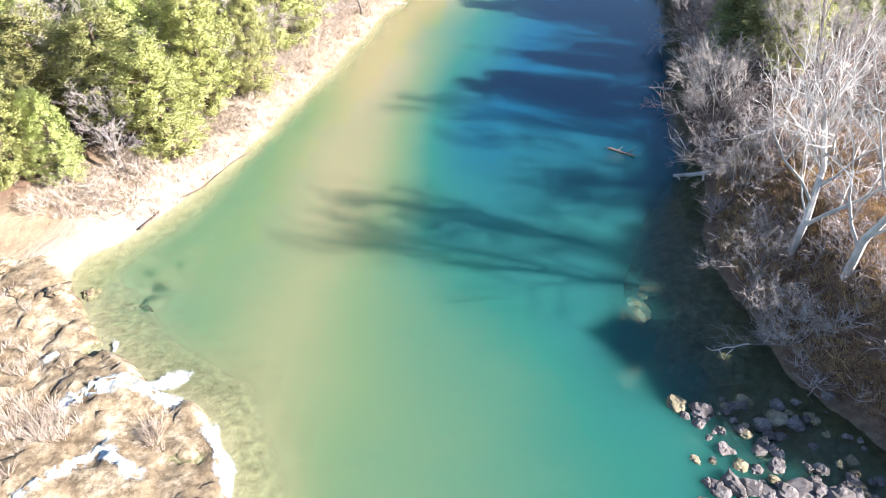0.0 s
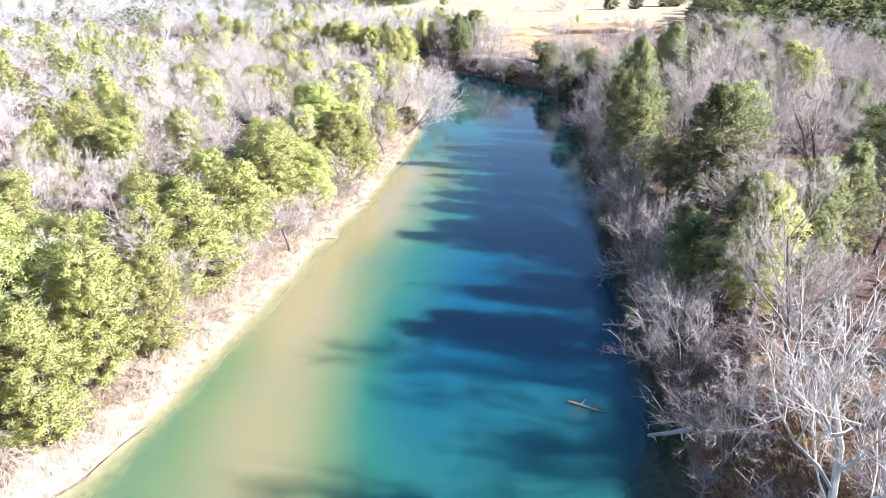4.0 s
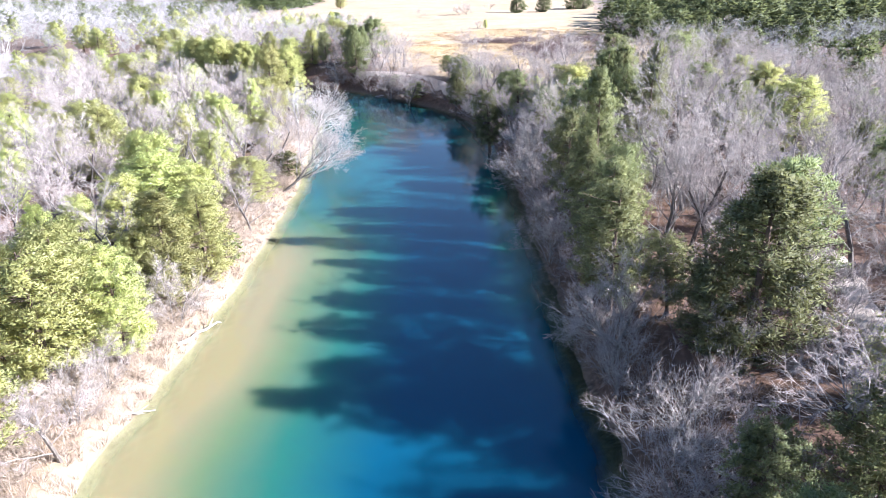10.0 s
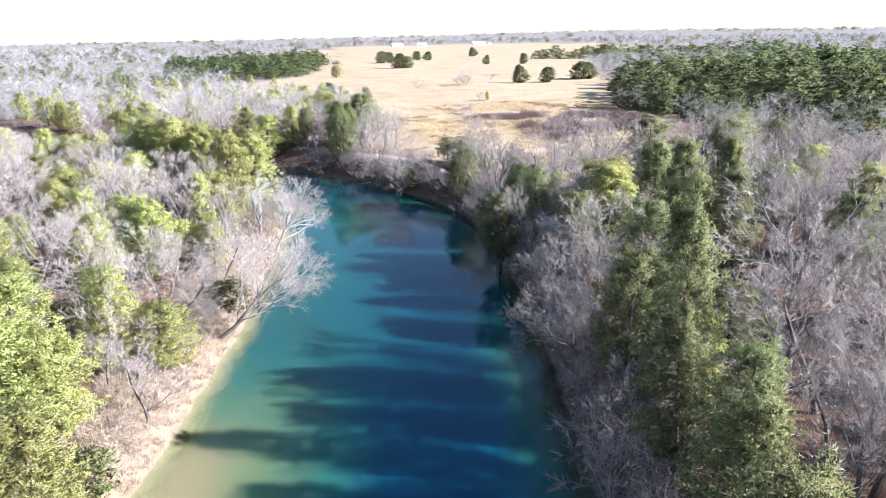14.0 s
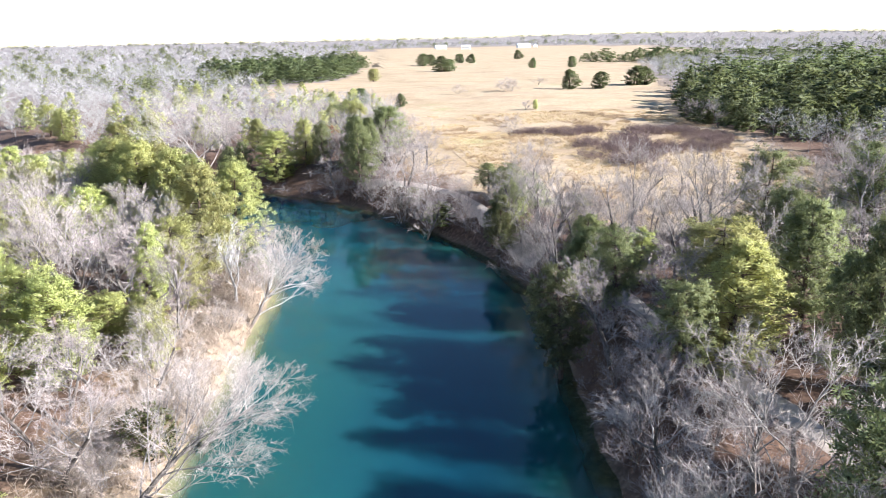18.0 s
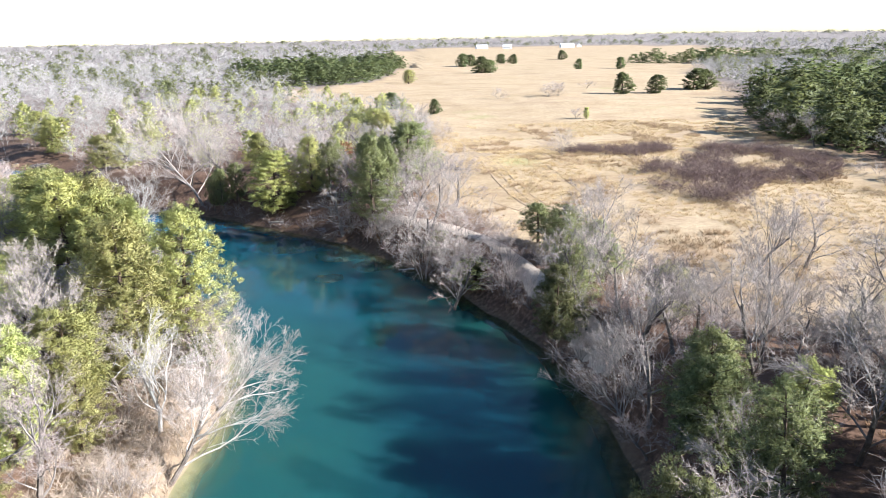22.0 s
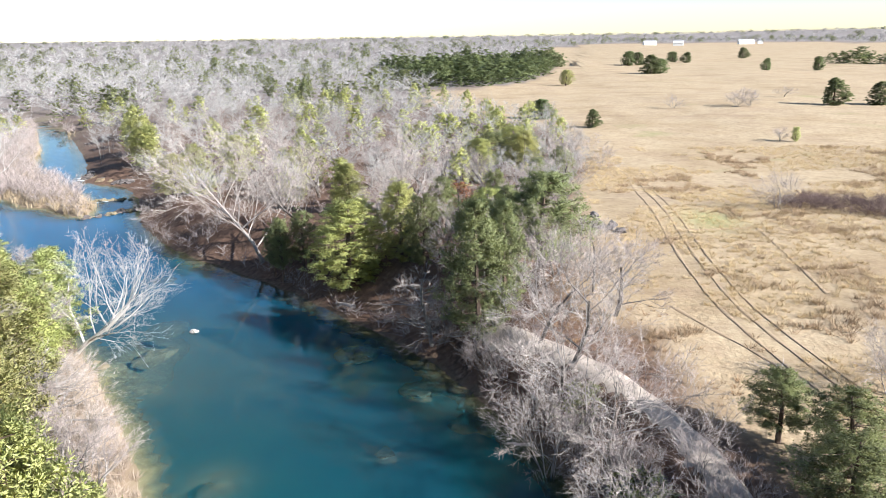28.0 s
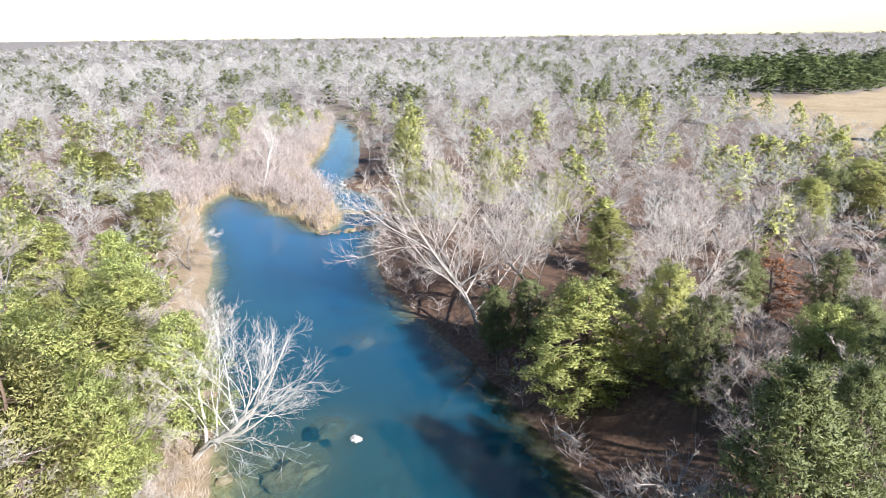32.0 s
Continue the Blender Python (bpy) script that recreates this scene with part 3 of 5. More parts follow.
T2 = ("trunk", "crown")
T3 = ("trunk", "branchwork", "bare_crown")
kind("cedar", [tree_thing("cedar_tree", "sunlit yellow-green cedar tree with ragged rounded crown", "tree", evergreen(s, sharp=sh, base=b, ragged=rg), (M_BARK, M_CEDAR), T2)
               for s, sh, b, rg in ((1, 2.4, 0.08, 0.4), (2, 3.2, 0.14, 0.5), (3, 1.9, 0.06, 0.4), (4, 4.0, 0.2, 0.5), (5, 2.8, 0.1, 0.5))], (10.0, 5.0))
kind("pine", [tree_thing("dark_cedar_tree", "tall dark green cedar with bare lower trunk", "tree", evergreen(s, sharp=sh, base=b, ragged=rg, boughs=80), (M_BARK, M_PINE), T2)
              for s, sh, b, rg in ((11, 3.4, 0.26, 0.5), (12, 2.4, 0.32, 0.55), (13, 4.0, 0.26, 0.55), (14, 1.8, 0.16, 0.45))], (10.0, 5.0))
kind("oak", [tree_thing("bare_oak_tree", "leafless grey oak with dense fine twigs", "tree", bare(s, fine=8, twig=0.0115), (M_TRUNK, M_LIMB, M_GREY), T3) for s in (21, 22, 23, 24)], (9.0, 7.0))
kind("ash", [tree_thing("bare_brown_tree", "leafless slender brown-grey tree with upright twigs", "tree", bare(s, w=5.5, rise=1.1, limbs=8, fine=7, twig=0.0115), (M_TRUNK, M_LIMB, M_BROWN), T3) for s in (31, 32, 33)], (9.0, 5.5))
kind("sycamore", [tree_thing("sycamore_tree", "leafless white-barked sycamore on the river bank", "tree", bare(s, rise=0.95, limbs=9, kids=3, twig=0.014), (M_WHITE, M_WHITE, M_WHITE), T3) for s in (41, 42)], (9.0, 7.0))
kind("bush", [tree_thing("bare_bush", "leafless pale grey bush with many stems", "bush", bare(s, h=4.0, w=4.5, trunks=5, limbs=4, clear=0.1, depth=3, twig=0.010, fine=7), (M_LIMB, M_LIMB, M_GREY), T3) for s in (51, 52)], (4.0, 4.5))
kind("shade_bush", [tree_thing("bank_bush", "leafless brown bush hanging over the shaded bank", "bush", bare(s, h=4.0, w=4.5, trunks=5, limbs=4, clear=0.1, depth=3, twig=0.010, fine=4), (M_TRUNK, M_LIMB, M_BROWN), T3) for s in (53, 54)], (4.0, 4.5))
kind("dead", [tree_thing("dead_tree", "dead pale tree with dense bare side branches", "tree", bare(s, w=3.6, rise=0.15, limbs=24, clear=0.1, depth=4, kids=3, twig=0.008), (M_LIMB, M_LIMB, M_GREY), T3) for s in (61,)], (9.0, 3.6))
kind("round", [tree_thing("field_cedar", "broad dark green cedar", "tree", evergreen(s, sharp=sh, base=0.03, boughs=90, puffs=5, per=20, size=0.34), (M_BARK, M_STAND), T2) for s, sh in ((91, 1.8), (92, 2.6))], (10.0, 5.0))
kind("rust", [tree_thing("oak_with_dry_leaves", "small oak holding rust-brown dry leaves", "tree", evergreen(71, sharp=2.5, base=0.2, boughs=60, puffs=3, per=10, size=0.3), (M_TRUNK, M_RUST), T2)], (10.0, 5.0))
kind("shrub", [tree_thing("evergreen_shrub", "pale green evergreen shrub on the bank", "bush", evergreen(81, sharp=3.0, base=0.05, boughs=60, puffs=4, per=10, size=0.45), (M_BARK, M_SHRUB), T2)], (10.0, 5.0))

PLACES = {
    "cedar": [
        [(-18.9, 43.1, 8.8, 5.6), (-22.5, 44.5, 9.5, 6.0), (-23.0, 50.0, 9.5, 6.5), (-27.5, 46.0, 9.0, 6.0), (-20.5, 54.5, 9.5, 6.0), (-26.5, 56.0, 9.5, 6.5), (-31.0, 51.0, 9.0, 6.5), (-18.0, 59.5, 9.0, 6.0), (-12.6, 70.0, 9.0, 6.0), (-17.7, 48.8, 9.9, 5.5), (-15.4, 53.1, 8.1, 4.3), (-14.6, 63.3, 9.9, 7.3), (-10.8, 79.6, 9.9, 7.5), (-6.8, 81.9, 7.2, 4.8), (-10.9, 84.8, 9.0, 7.0), (-32.2, 91.5, 9.0, 7.5), (-4.7, 91.7, 9.0, 6.2), (-2.4, 95.5, 8.1, 5.5), (-7.0, 103.7, 9.0, 7.5), (-8.6, 110.7, 9.0, 7.5), (0.7, 115.3, 5.6, 5.3), (-17.2, 129.8, 9.0, 7.5), (-28.0, 134.7, 8.1, 6.7), (-2.8, 137.9, 8.1, 6.4), (2.1, 143.0, 4.5, 4.3), (-1.2, 145.1, 4.5, 4.3), (1.8, 156.6, 8.1, 5.5), (-17.1, 162.5, 8.1, 6.7)],
        [(6.5, 169.0, 12.0, 6.5), (2.5, 172.5, 12.0, 6.5), (-4.0, 180.5, 12.5, 7.4), (-1.2, 175.8, 12.0, 6.4), (-9.0, 187.6, 11.5, 7.0), (-0.5, 168.5, 8.1, 6.0), (-8.7, 191.2, 9.5, 4.8), (-15.6, 195.6, 9.9, 8.1), (-13.6, 200.1, 8.9, 6.0), (-39.1, 207.8, 9.0, 7.5), (-33.0, 211.1, 9.0, 6.6), (-50.1, 228.1, 7.2, 6.0), (-74.1, 240.6, 8.1, 6.7), (-22.0, 203.0, 9.0, 6.5), (-28.0, 207.0, 8.0, 6.0), (-4.8, 175.6, 13.0, 8.0), (3.8, 162.5, 12.5, 7.0), (-1.0, 173.0, 12.5, 7.0), (-9.0, 182.0, 12.5, 8.0), (-12.5, 190.5, 11.5, 7.5), (-6.5, 181.0, 12.0, 7.0)],
        [(23.2, 47.2, 9.2, 4.7), (33.6, 60.2, 6.3, 4.5), (56.2, 98.8, 9.9, 6.9), (63.0, 114.7, 9.0, 6.5), (42.2, 125.6, 8.8, 7.0), (45.2, 132.4, 8.4, 7.4), (43.6, 142.5, 5.4, 3.4), (44.6, 161.1, 4.6, 3.8)],
        [(8.5, 215.6, 9.0, 8.2), (13.8, 216.5, 8.2, 4.6), (22.4, 212.0, 8.4, 4.4), (24.2, 277.2, 7.5, 6.5), (-6.6, 246.6, 6.3, 4.5), (-26.5, 250.8, 7.2, 6.0), (-23.3, 253.3, 8.1, 6.0), (19.0, 263.5, 7.2, 6.0), (-22.9, 265.6, 8.1, 6.4), (26.2, 271.2, 7.2, 6.0), (-47.0, 280.0, 8.0, 6.0), (-54.0, 292.0, 8.5, 6.5), (4.0, 236.0, 6.5, 5.0), (-10.0, 256.0, 7.0, 5.5)]],
    "pine": [
        [(20.4, 50.6, 7.8, 4.8), (26.6, 54.0, 7.5, 4.6), (26.6, 48.0, 10.0, 4.4), (33.5, 54.7, 9.0, 5.0), (28.6, 65.8, 11.8, 7.6), (31.4, 68.2, 11.5, 6.2), (25.8, 77.0, 10.4, 5.6), (42.7, 62.3, 9.5, 7.2), (27.5, 81.4, 9.8, 4.5), (29.4, 89.4, 10.0, 4.5), (30.4, 85.6, 8.4, 4.0), (32.1, 93.8, 13.2, 4.9), (30.9, 98.2, 10.4, 4.7), (37.3, 97.0, 7.0, 4.8), (35.0, 102.9, 10.8, 5.7),
         (35.3, 102.3, 5.6, 5.2), (45.4, 117.3, 12.4, 4.4), (49.5, 116.4, 12.4, 4.8), (40.6, 110.6, 8.4, 3.6), (43.4, 111.6, 10.6, 4.0), (45.2, 109.4, 11.0, 4.0), (47.6, 122.0, 9.0, 4.4), (34.0, 134.6, 9.8, 4.8), (38.7, 135.8, 8.2, 3.9), (38.7, 125.4, 7.0, 4.2), (48.2, 126.9, 10.8, 5.4), (53.9, 137.1, 9.0, 5.5), (58.0, 147.0, 10.5, 7.5), (66.0, 142.0, 10.5, 8.5), (72.0, 150.0, 10.0, 8.0), (38.6, 143.0, 8.0, 4.6), (36.2, 163.8, 8.6, 4.4), (38.0, 166.4, 7.6, 4.6), (43.0, 171.5, 3.6, 4.2),
         (39.8, 184.6, 4.4, 3.8), (42.2, 181.6, 4.8, 4.8), (40.2, 177.0, 4.8, 4.8), (43.6, 177.4, 4.2, 4.2),
         (22.4, 200.4, 12.2, 6.2), (24.4, 202.6, 9.6, 4.2), (27.2, 209.2, 10.6, 8.0), (24.0, 215.0, 8.0, 5.0), (0.2, 219.8, 7.4, 3.0), (2.2, 220.8, 6.8, 3.2), (-1.4, 221.6, 6.2, 2.8), (16.6, 212.0, 8.2, 3.8), (20.2, 271.6, 7.0, 6.0), (18.6, 269.1, 5.6, 6.0), (27.5, 249.6, 5.6, 4.4), (31.2, 255.4, 6.2, 5.8), (27.3, 282.0, 5.4, 6.0), (31.7, 263.0, 6.0, 5.5)]],
    "oak": [
        # the first oak stands out of view, added to dapple the near water with shade
        [(30.0, 24.5, 10.0, 8.0), (36.0, 84.0, 10.0, 8.0), (38.5, 79.0, 10.0, 8.0), (34.5, 75.5, 9.0, 7.0), (41.0, 86.0, 10.0, 8.0), (40.0, 92.0, 9.5, 8.0), (29.4, 176.6, 7.4, 6.0), (27.6, 191.4, 7.5, 7.0), (20.7, 38.2, 7.2, 5.0), (22.6, 41.9, 9.9, 6.3), (38.8, 66.3, 10.8, 6.1), (43.0, 74.5, 10.8, 7.6), (31.7, 80.8, 9.0, 5.8), (41.7, 99.8, 11.7, 10.7), (35.2, 111.4, 8.4, 7.0), (34.4, 117.6, 6.4, 5.6), (52.0, 148.6, 9.0, 9.0), (46.4, 137.6, 10.8, 8.5), (54.1, 142.7, 9.9, 6.9), (44.7, 148.0, 9.9, 7.3), (47.0, 152.2, 9.9, 5.7), (42.8, 171.8, 8.1, 7.5), (29.0, 193.5, 8.1, 7.7), (14.7, 222.6, 9.9, 7.2), (10.0, 233.0, 7.2, 5.8), (17.1, 234.9, 8.1, 6.5), (60.0, 135.0, 10.5, 10.0), (40.5, 158.5, 8.5, 6.5), (39.0, 164.0, 9.0, 6.5)],
        [(-28.8, 69.8, 8.1, 7.7), (-22.7, 70.3, 7.2, 6.4), (-9.1, 96.2, 7.2, 6.8), (-25.1, 100.3, 9.9, 9.4), (-19.3, 102.8, 8.1, 7.7), (-3.8, 121.3, 8.1, 7.1), (-19.1, 122.0, 8.1, 7.7), (-0.9, 126.7, 7.2, 6.8), (-7.9, 126.5, 8.1, 7.7), (-3.6, 163.1, 8.1, 7.7), (-18.9, 182.4, 8.1, 7.7), (-16.3, 188.0, 9.0, 8.5), (-40.7, 225.4, 5.3, 5.1), (-69.2, 226.3, 8.1, 7.7), (-20.0, 208.0, 6.0, 5.0)]],
    "ash": [[(35.8, 68.4, 7.2, 3.7), (34.8, 79.2, 9.0, 4.7), (42.3, 155.0, 7.2, 4.6), (27.3, 204.4, 8.1, 6.0), (21.1, 239.0, 7.2, 6.4), (-3.7, 249.6, 8.1, 7.0), (2.3, 256.1, 8.1, 7.0), (-14.5, 262.3, 7.2, 6.8), (11.1, 254.0, 7.2, 6.5), (-12.6, 117.1, 7.2, 6.0), (-10.4, 104.9, 7.2, 6.0)]],
    "sycamore": [[(18.4, 26.5, 11.5, 8.5), (17.2, 29.5, 10.5, 8.0), (7.5, 155.1, 6.7, 6.4)]],
    "bush": [[(18.6, 45.1, 5.0, 4.8), (17.2, 36.5, 4.5, 4.5), (22.9, 62.2, 5.0, 5.1), (28.6, 88.9, 3.6, 3.8), (27.3, 92.5, 4.5, 4.6), (9.2, 168.0, 5.0, 4.5), (38.3, 153.0, 5.0, 6.0), (16.0, 25.0, 2.6, 3.6), (15.8, 29.5, 3.0, 4.0), (23.5, 70.0, 4.0, 4.0), (21.9, 59.4, 4.6, 6.0), (33.0, 112.0, 4.0, 5.0), (27.4, 186.2, 5.6, 5.4), (0.6, 182.0, 5.0, 3.8)]],
    # two unseen cedars beside the near bank, added to cast shade on the water
    "round": [[(28.0, 17.6, 8.2, 6.8), (30.6, 13.6, 8.5, 6.2)]],
    "dead": [[(-3.9, 187.2, 9.4, 4.6), (18.3, 204.0, 9.8, 4.2), (-6.0, 189.5, 6.5, 4.5)]],
    "rust": [[(18.3, 231.1, 5.0, 4.5)]],
    "shrub": [[(32.2, 180.4, 3.5, 4.6), (29.6, 190.0, 2.4, 3.0), (28.0, 86.0, 2.0, 2.5)]],
}
rng = np.random.default_rng(7)
STAND = []
for key, groups in PLACES.items():
    for group in groups:
        for i, (x, y, h, w) in enumerate(group):
            put(key, x, y, h, w, rng)
            STAND.append((x, y))

# ---- the wood between them ----
NEAR_WOOD = 0
# the row of trees that hangs over the shaded bank
row = np.concatenate([[0], np.cumsum(np.hypot(*np.diff(RIGHT_C, axis=0).T))])
t = 0.0
while t < row[-1]:
    x, y = np.interp(t, row, RIGHT_C[:, 0]), np.interp(t, row, RIGHT_C[:, 1])
    x2, y2 = np.interp(t + 1, row, RIGHT_C[:, 0]), np.interp(t + 1, row, RIGHT_C[:, 1])
    t += rng.uniform(2.2, 3.6) if y > 118 else rng.uniform(3.2, 5.5)
    if y < 42 or y > 203:
        continue
    g = rng.uniform()
    o = rng.uniform(1.0, 3.8) if g < 0.72 else rng.uniform(2.6, 5.0)
    x, y = x + (y2 - y) * o, y - (x2 - x) * o
    if min((x - a) ** 2 + (y - b) ** 2 for a, b in STAND) < 3.2:
        continue
    k = ("ash" if g < 0.3 else "shade_bush") if y > 160 or 102 < y < 128 else "oak" if g < 0.26 else "ash" if g < 0.48 else "shade_bush" if g < 0.6 else "pine"
    h = rng.uniform(2.6, 4.2) if k == "shade_bush" else rng.uniform(5.8, 9.0) * (0.72 if y < 60 or 102 < y < 128 else 0.5 if y > 160 else 1.0)
    put(k, x, y, h, h * (1.1 if k == "shade_bush" else 0.6 if k == "pine" else 0.78), rng)
    STAND.append((x, y))
# shrubs that hang over the edge of the high bank
t = 0.0
while t < row[-1]:
    x, y = np.interp(t, row, RIGHT_C[:, 0]), np.interp(t, row, RIGHT_C[:, 1])
    x2, y2 = np.interp(t + 1, row, RIGHT_C[:, 0]), np.interp(t + 1, row, RIGHT_C[:, 1])
    t += rng.uniform(3.6, 7.5)
    if y < 44 or y > 206:
        continue
    o = rng.uniform(0.7, 2.0)
    x, y = x + (y2 - y) * o, y - (x2 - x) * o
    k = "shade_bush" if rng.uniform() < 0.75 else "ash"
    h = rng.uniform(2.0, 3.8)
    put(k, x, y, h, h * 1.1, rng)
cells = [(x, y) for x in np.arange(-60, 92, 5.2) for y in np.arange(14, 290, 5.2)]
pts = np.array(cells) + rng.uniform(-2.2, 2.2, (len(cells), 2))
pz, pd, pr = plan(pts[:, 0], pts[:, 1])
pf = inside(pts, FIELD_C)
TRAIL = rounded([(34, -30), (30, 10), (28, 30), (31, 50), (39, 68), (46, 80), (44, 100), (43, 118), (41.5, 134), (41, 150), (39, 162), (37.5, 172), (35.8, 180), (35.4, 184), (33.7, 188), (31.6, 192), (27.3, 197), (23.6, 200.6), (19, 207.5), (13.6, 213), (9.5, 216.5), (5, 223), (-2, 231), (-14, 243), (-24, 262), (-40, 284)])
seg = np.concatenate([[0], np.cumsum(np.hypot(*np.diff(TRAIL, axis=0).T))])
TRAIL = np.column_stack([np.interp(np.arange(0, seg[-1], 1.0), seg, TRAIL[:, k]) for k in (0, 1)])
MID_TREES = []
for lo, hi, step, side in (((10, 30), (62, 236), 3.5, True), ((-40, 40), (12, 216), 4.0, False)):
    X, Y = np.meshgrid(np.arange(lo[0], hi[0], step), np.arange(lo[1], hi[1], step))
    P = np.column_stack([X.ravel(), Y.ravel()]) + rng.uniform(-1.3, 1.3, (X.size, 2))
    bz, bd, br = plan(P[:, 0], P[:, 1])
    btd, bf = line_distance(P, TRAIL), inside(P, FIELD_C)
    for (x, y), d, r, td, fld in zip(P, bd, br, btd, bf):
        keep = rng.uniform()
        if r != side or fld or d < 1.4 or d > 15 or td < 2.0 or keep > ((0.5 if y < 150 else 0.42 if y < 200 else 0.75) if r else 0.8) or (r and y > 206 and d < 5.0) or (r and y < 40) or (r and 160 < y < 206 and (td < 6.5 or rng.uniform() < 0.6)) or (r and 98 < y < 140 and td < 5.5):
            continue
        if min((x - a) ** 2 + (y - b) ** 2 for a, b in STAND) < (3.4 if r else 4.2):
            continue
        g = rng.uniform()
        # mostly the shade-toned cedars on the right bank, the sun-toned ones on the left
        if r:
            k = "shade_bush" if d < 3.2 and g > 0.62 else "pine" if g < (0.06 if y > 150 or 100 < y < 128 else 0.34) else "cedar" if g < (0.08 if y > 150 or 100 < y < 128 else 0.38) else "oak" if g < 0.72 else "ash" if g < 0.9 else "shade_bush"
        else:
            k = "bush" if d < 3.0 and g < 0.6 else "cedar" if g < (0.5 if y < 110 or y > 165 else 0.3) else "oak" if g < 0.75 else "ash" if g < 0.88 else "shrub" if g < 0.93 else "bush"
        h = rng.uniform(2.4, 4.2) if k in ("bush", "shade_bush") else rng.uniform(2.5, 4.0) if k == "shrub" else rng.uniform(4.8, 8.6)
        w = h * (1.1 if k in ("bush", "shade_bush", "shrub") else rng.uniform(0.5, 0.68) if k in ("cedar", "pine") else rng.uniform(0.7, 0.95))
        if r and (y < 82 or y > 145):
            h, w = 0.75 * h, 0.75 * w
        put(k, x, y, h, w, rng)
        STAND.append((x, y))
far_path = line_distance(pts, np.array([(0, 0), (3.7, 29), (9.4, 54), (18.4, 92), (24, 130), (25.5, 148), (22.7, 172)], float))
tr_d = line_distance(pts, TRAIL)
for (x, y), d, r, fld, td, fp in zip(pts, pd, pr, pf, tr_d, far_path):
    if d < 2.6 or fld or td < 2.2 or (r and 160 < y < 206 and (td < 6.5 or d < 8)) or (r and 98 < y < 140 and td < 6) or min((x - a) ** 2 + (y - b) ** 2 for a, b in STAND) < 10 or (not r and y < 38) or (r and y < 33) or (not r and x < -38 and y > 252 and d < 12):
        continue
    g = rng.uniform()
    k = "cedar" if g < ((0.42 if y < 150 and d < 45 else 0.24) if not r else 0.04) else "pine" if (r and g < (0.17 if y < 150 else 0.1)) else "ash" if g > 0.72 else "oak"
    h = rng.uniform(5.5, 9.0)
    w = h * (rng.uniform(0.5, 0.7) if k in ("cedar", "pine") else rng.uniform(0.7, 0.95))
    if fp < 62 and NEAR_WOOD < 330:
        put(k, x, y, h, w, rng)
        NEAR_WOOD += 1
    else:
        MID_TREES.append((x, y, h, w, k))

# ---- far woods, each a mass of trees too many to count ----


def mass(name, label, spots, variants, material, seed):
    """Many trees of one kind joined into one mesh."""
    r = np.random.default_rng(seed)
    vs, fs, ns, n = [], [], [], 0
    for x, y, z, h, w in spots:
        v, f, nn = variants[r.integers(0, len(variants))]
        a = r.uniform(0, 6.283)
        c, s = math.cos(a) * w, math.sin(a) * w
        vs.append(np.column_stack([x + v[:, 0] * c - v[:, 1] * s, y + v[:, 0] * s + v[:, 1] * c, z + v[:, 2] * h]))
        fs.append(f + n)
        n += len(v)
        if nn is not None:
            ns.append(np.column_stack([nn[:, 0] * math.cos(a) - nn[:, 1] * math.sin(a), nn[:, 0] * math.sin(a) + nn[:, 1] * math.cos(a), nn[:, 2]]))
    if not vs:
        return None
    v, f = np.vstack(vs), np.vstack(fs)
    me = bpy.data.meshes.new(name)
    me.vertices.add(len(v))
    me.vertices.foreach_set("co", v.astype(np.float32).ravel())
    me.loops.add(len(f) * 3)
    me.loops.foreach_set("vertex_index", f.astype(np.int32).ravel())
    me.polygons.add(len(f))
    me.polygons.foreach_set("loop_start", np.arange(0, len(f) * 3, 3, dtype=np.int32))
    me.materials.append(material)
    me.update(calc_edges=True)
    if ns:
        me.normals_split_custom_set_from_vertices(np.vstack(ns).tolist())
    ob = new(name, me)
    return tagged(ob, label, "trees", kind="stuff")


def tri(soup, h, w):
    """A soup as triangles, scaled to a tree one high and one wide."""
    v, f = soup.arrays()
    t = [q for q in f if len(q) == 3] + [(q[0], q[1], q[2]) for q in f if len(q) == 4] + [(q[0], q[2], q[3]) for q in f if len(q) == 4]
    return v / np.array((w, w, h)), np.array(t), (np.vstack(soup.soft) if soup.soft else None)


def slivers(a, b, r, g):
    """Twigs for the masses: a narrow triangle from each a to each b."""
    u = np.cross(b - a, units(g, len(a)))
    u *= r / (np.linalg.norm(u, axis=1, keepdims=True) + 1e-9)
    return np.stack([a - u, a + u, b], axis=1).reshape(-1, 3)


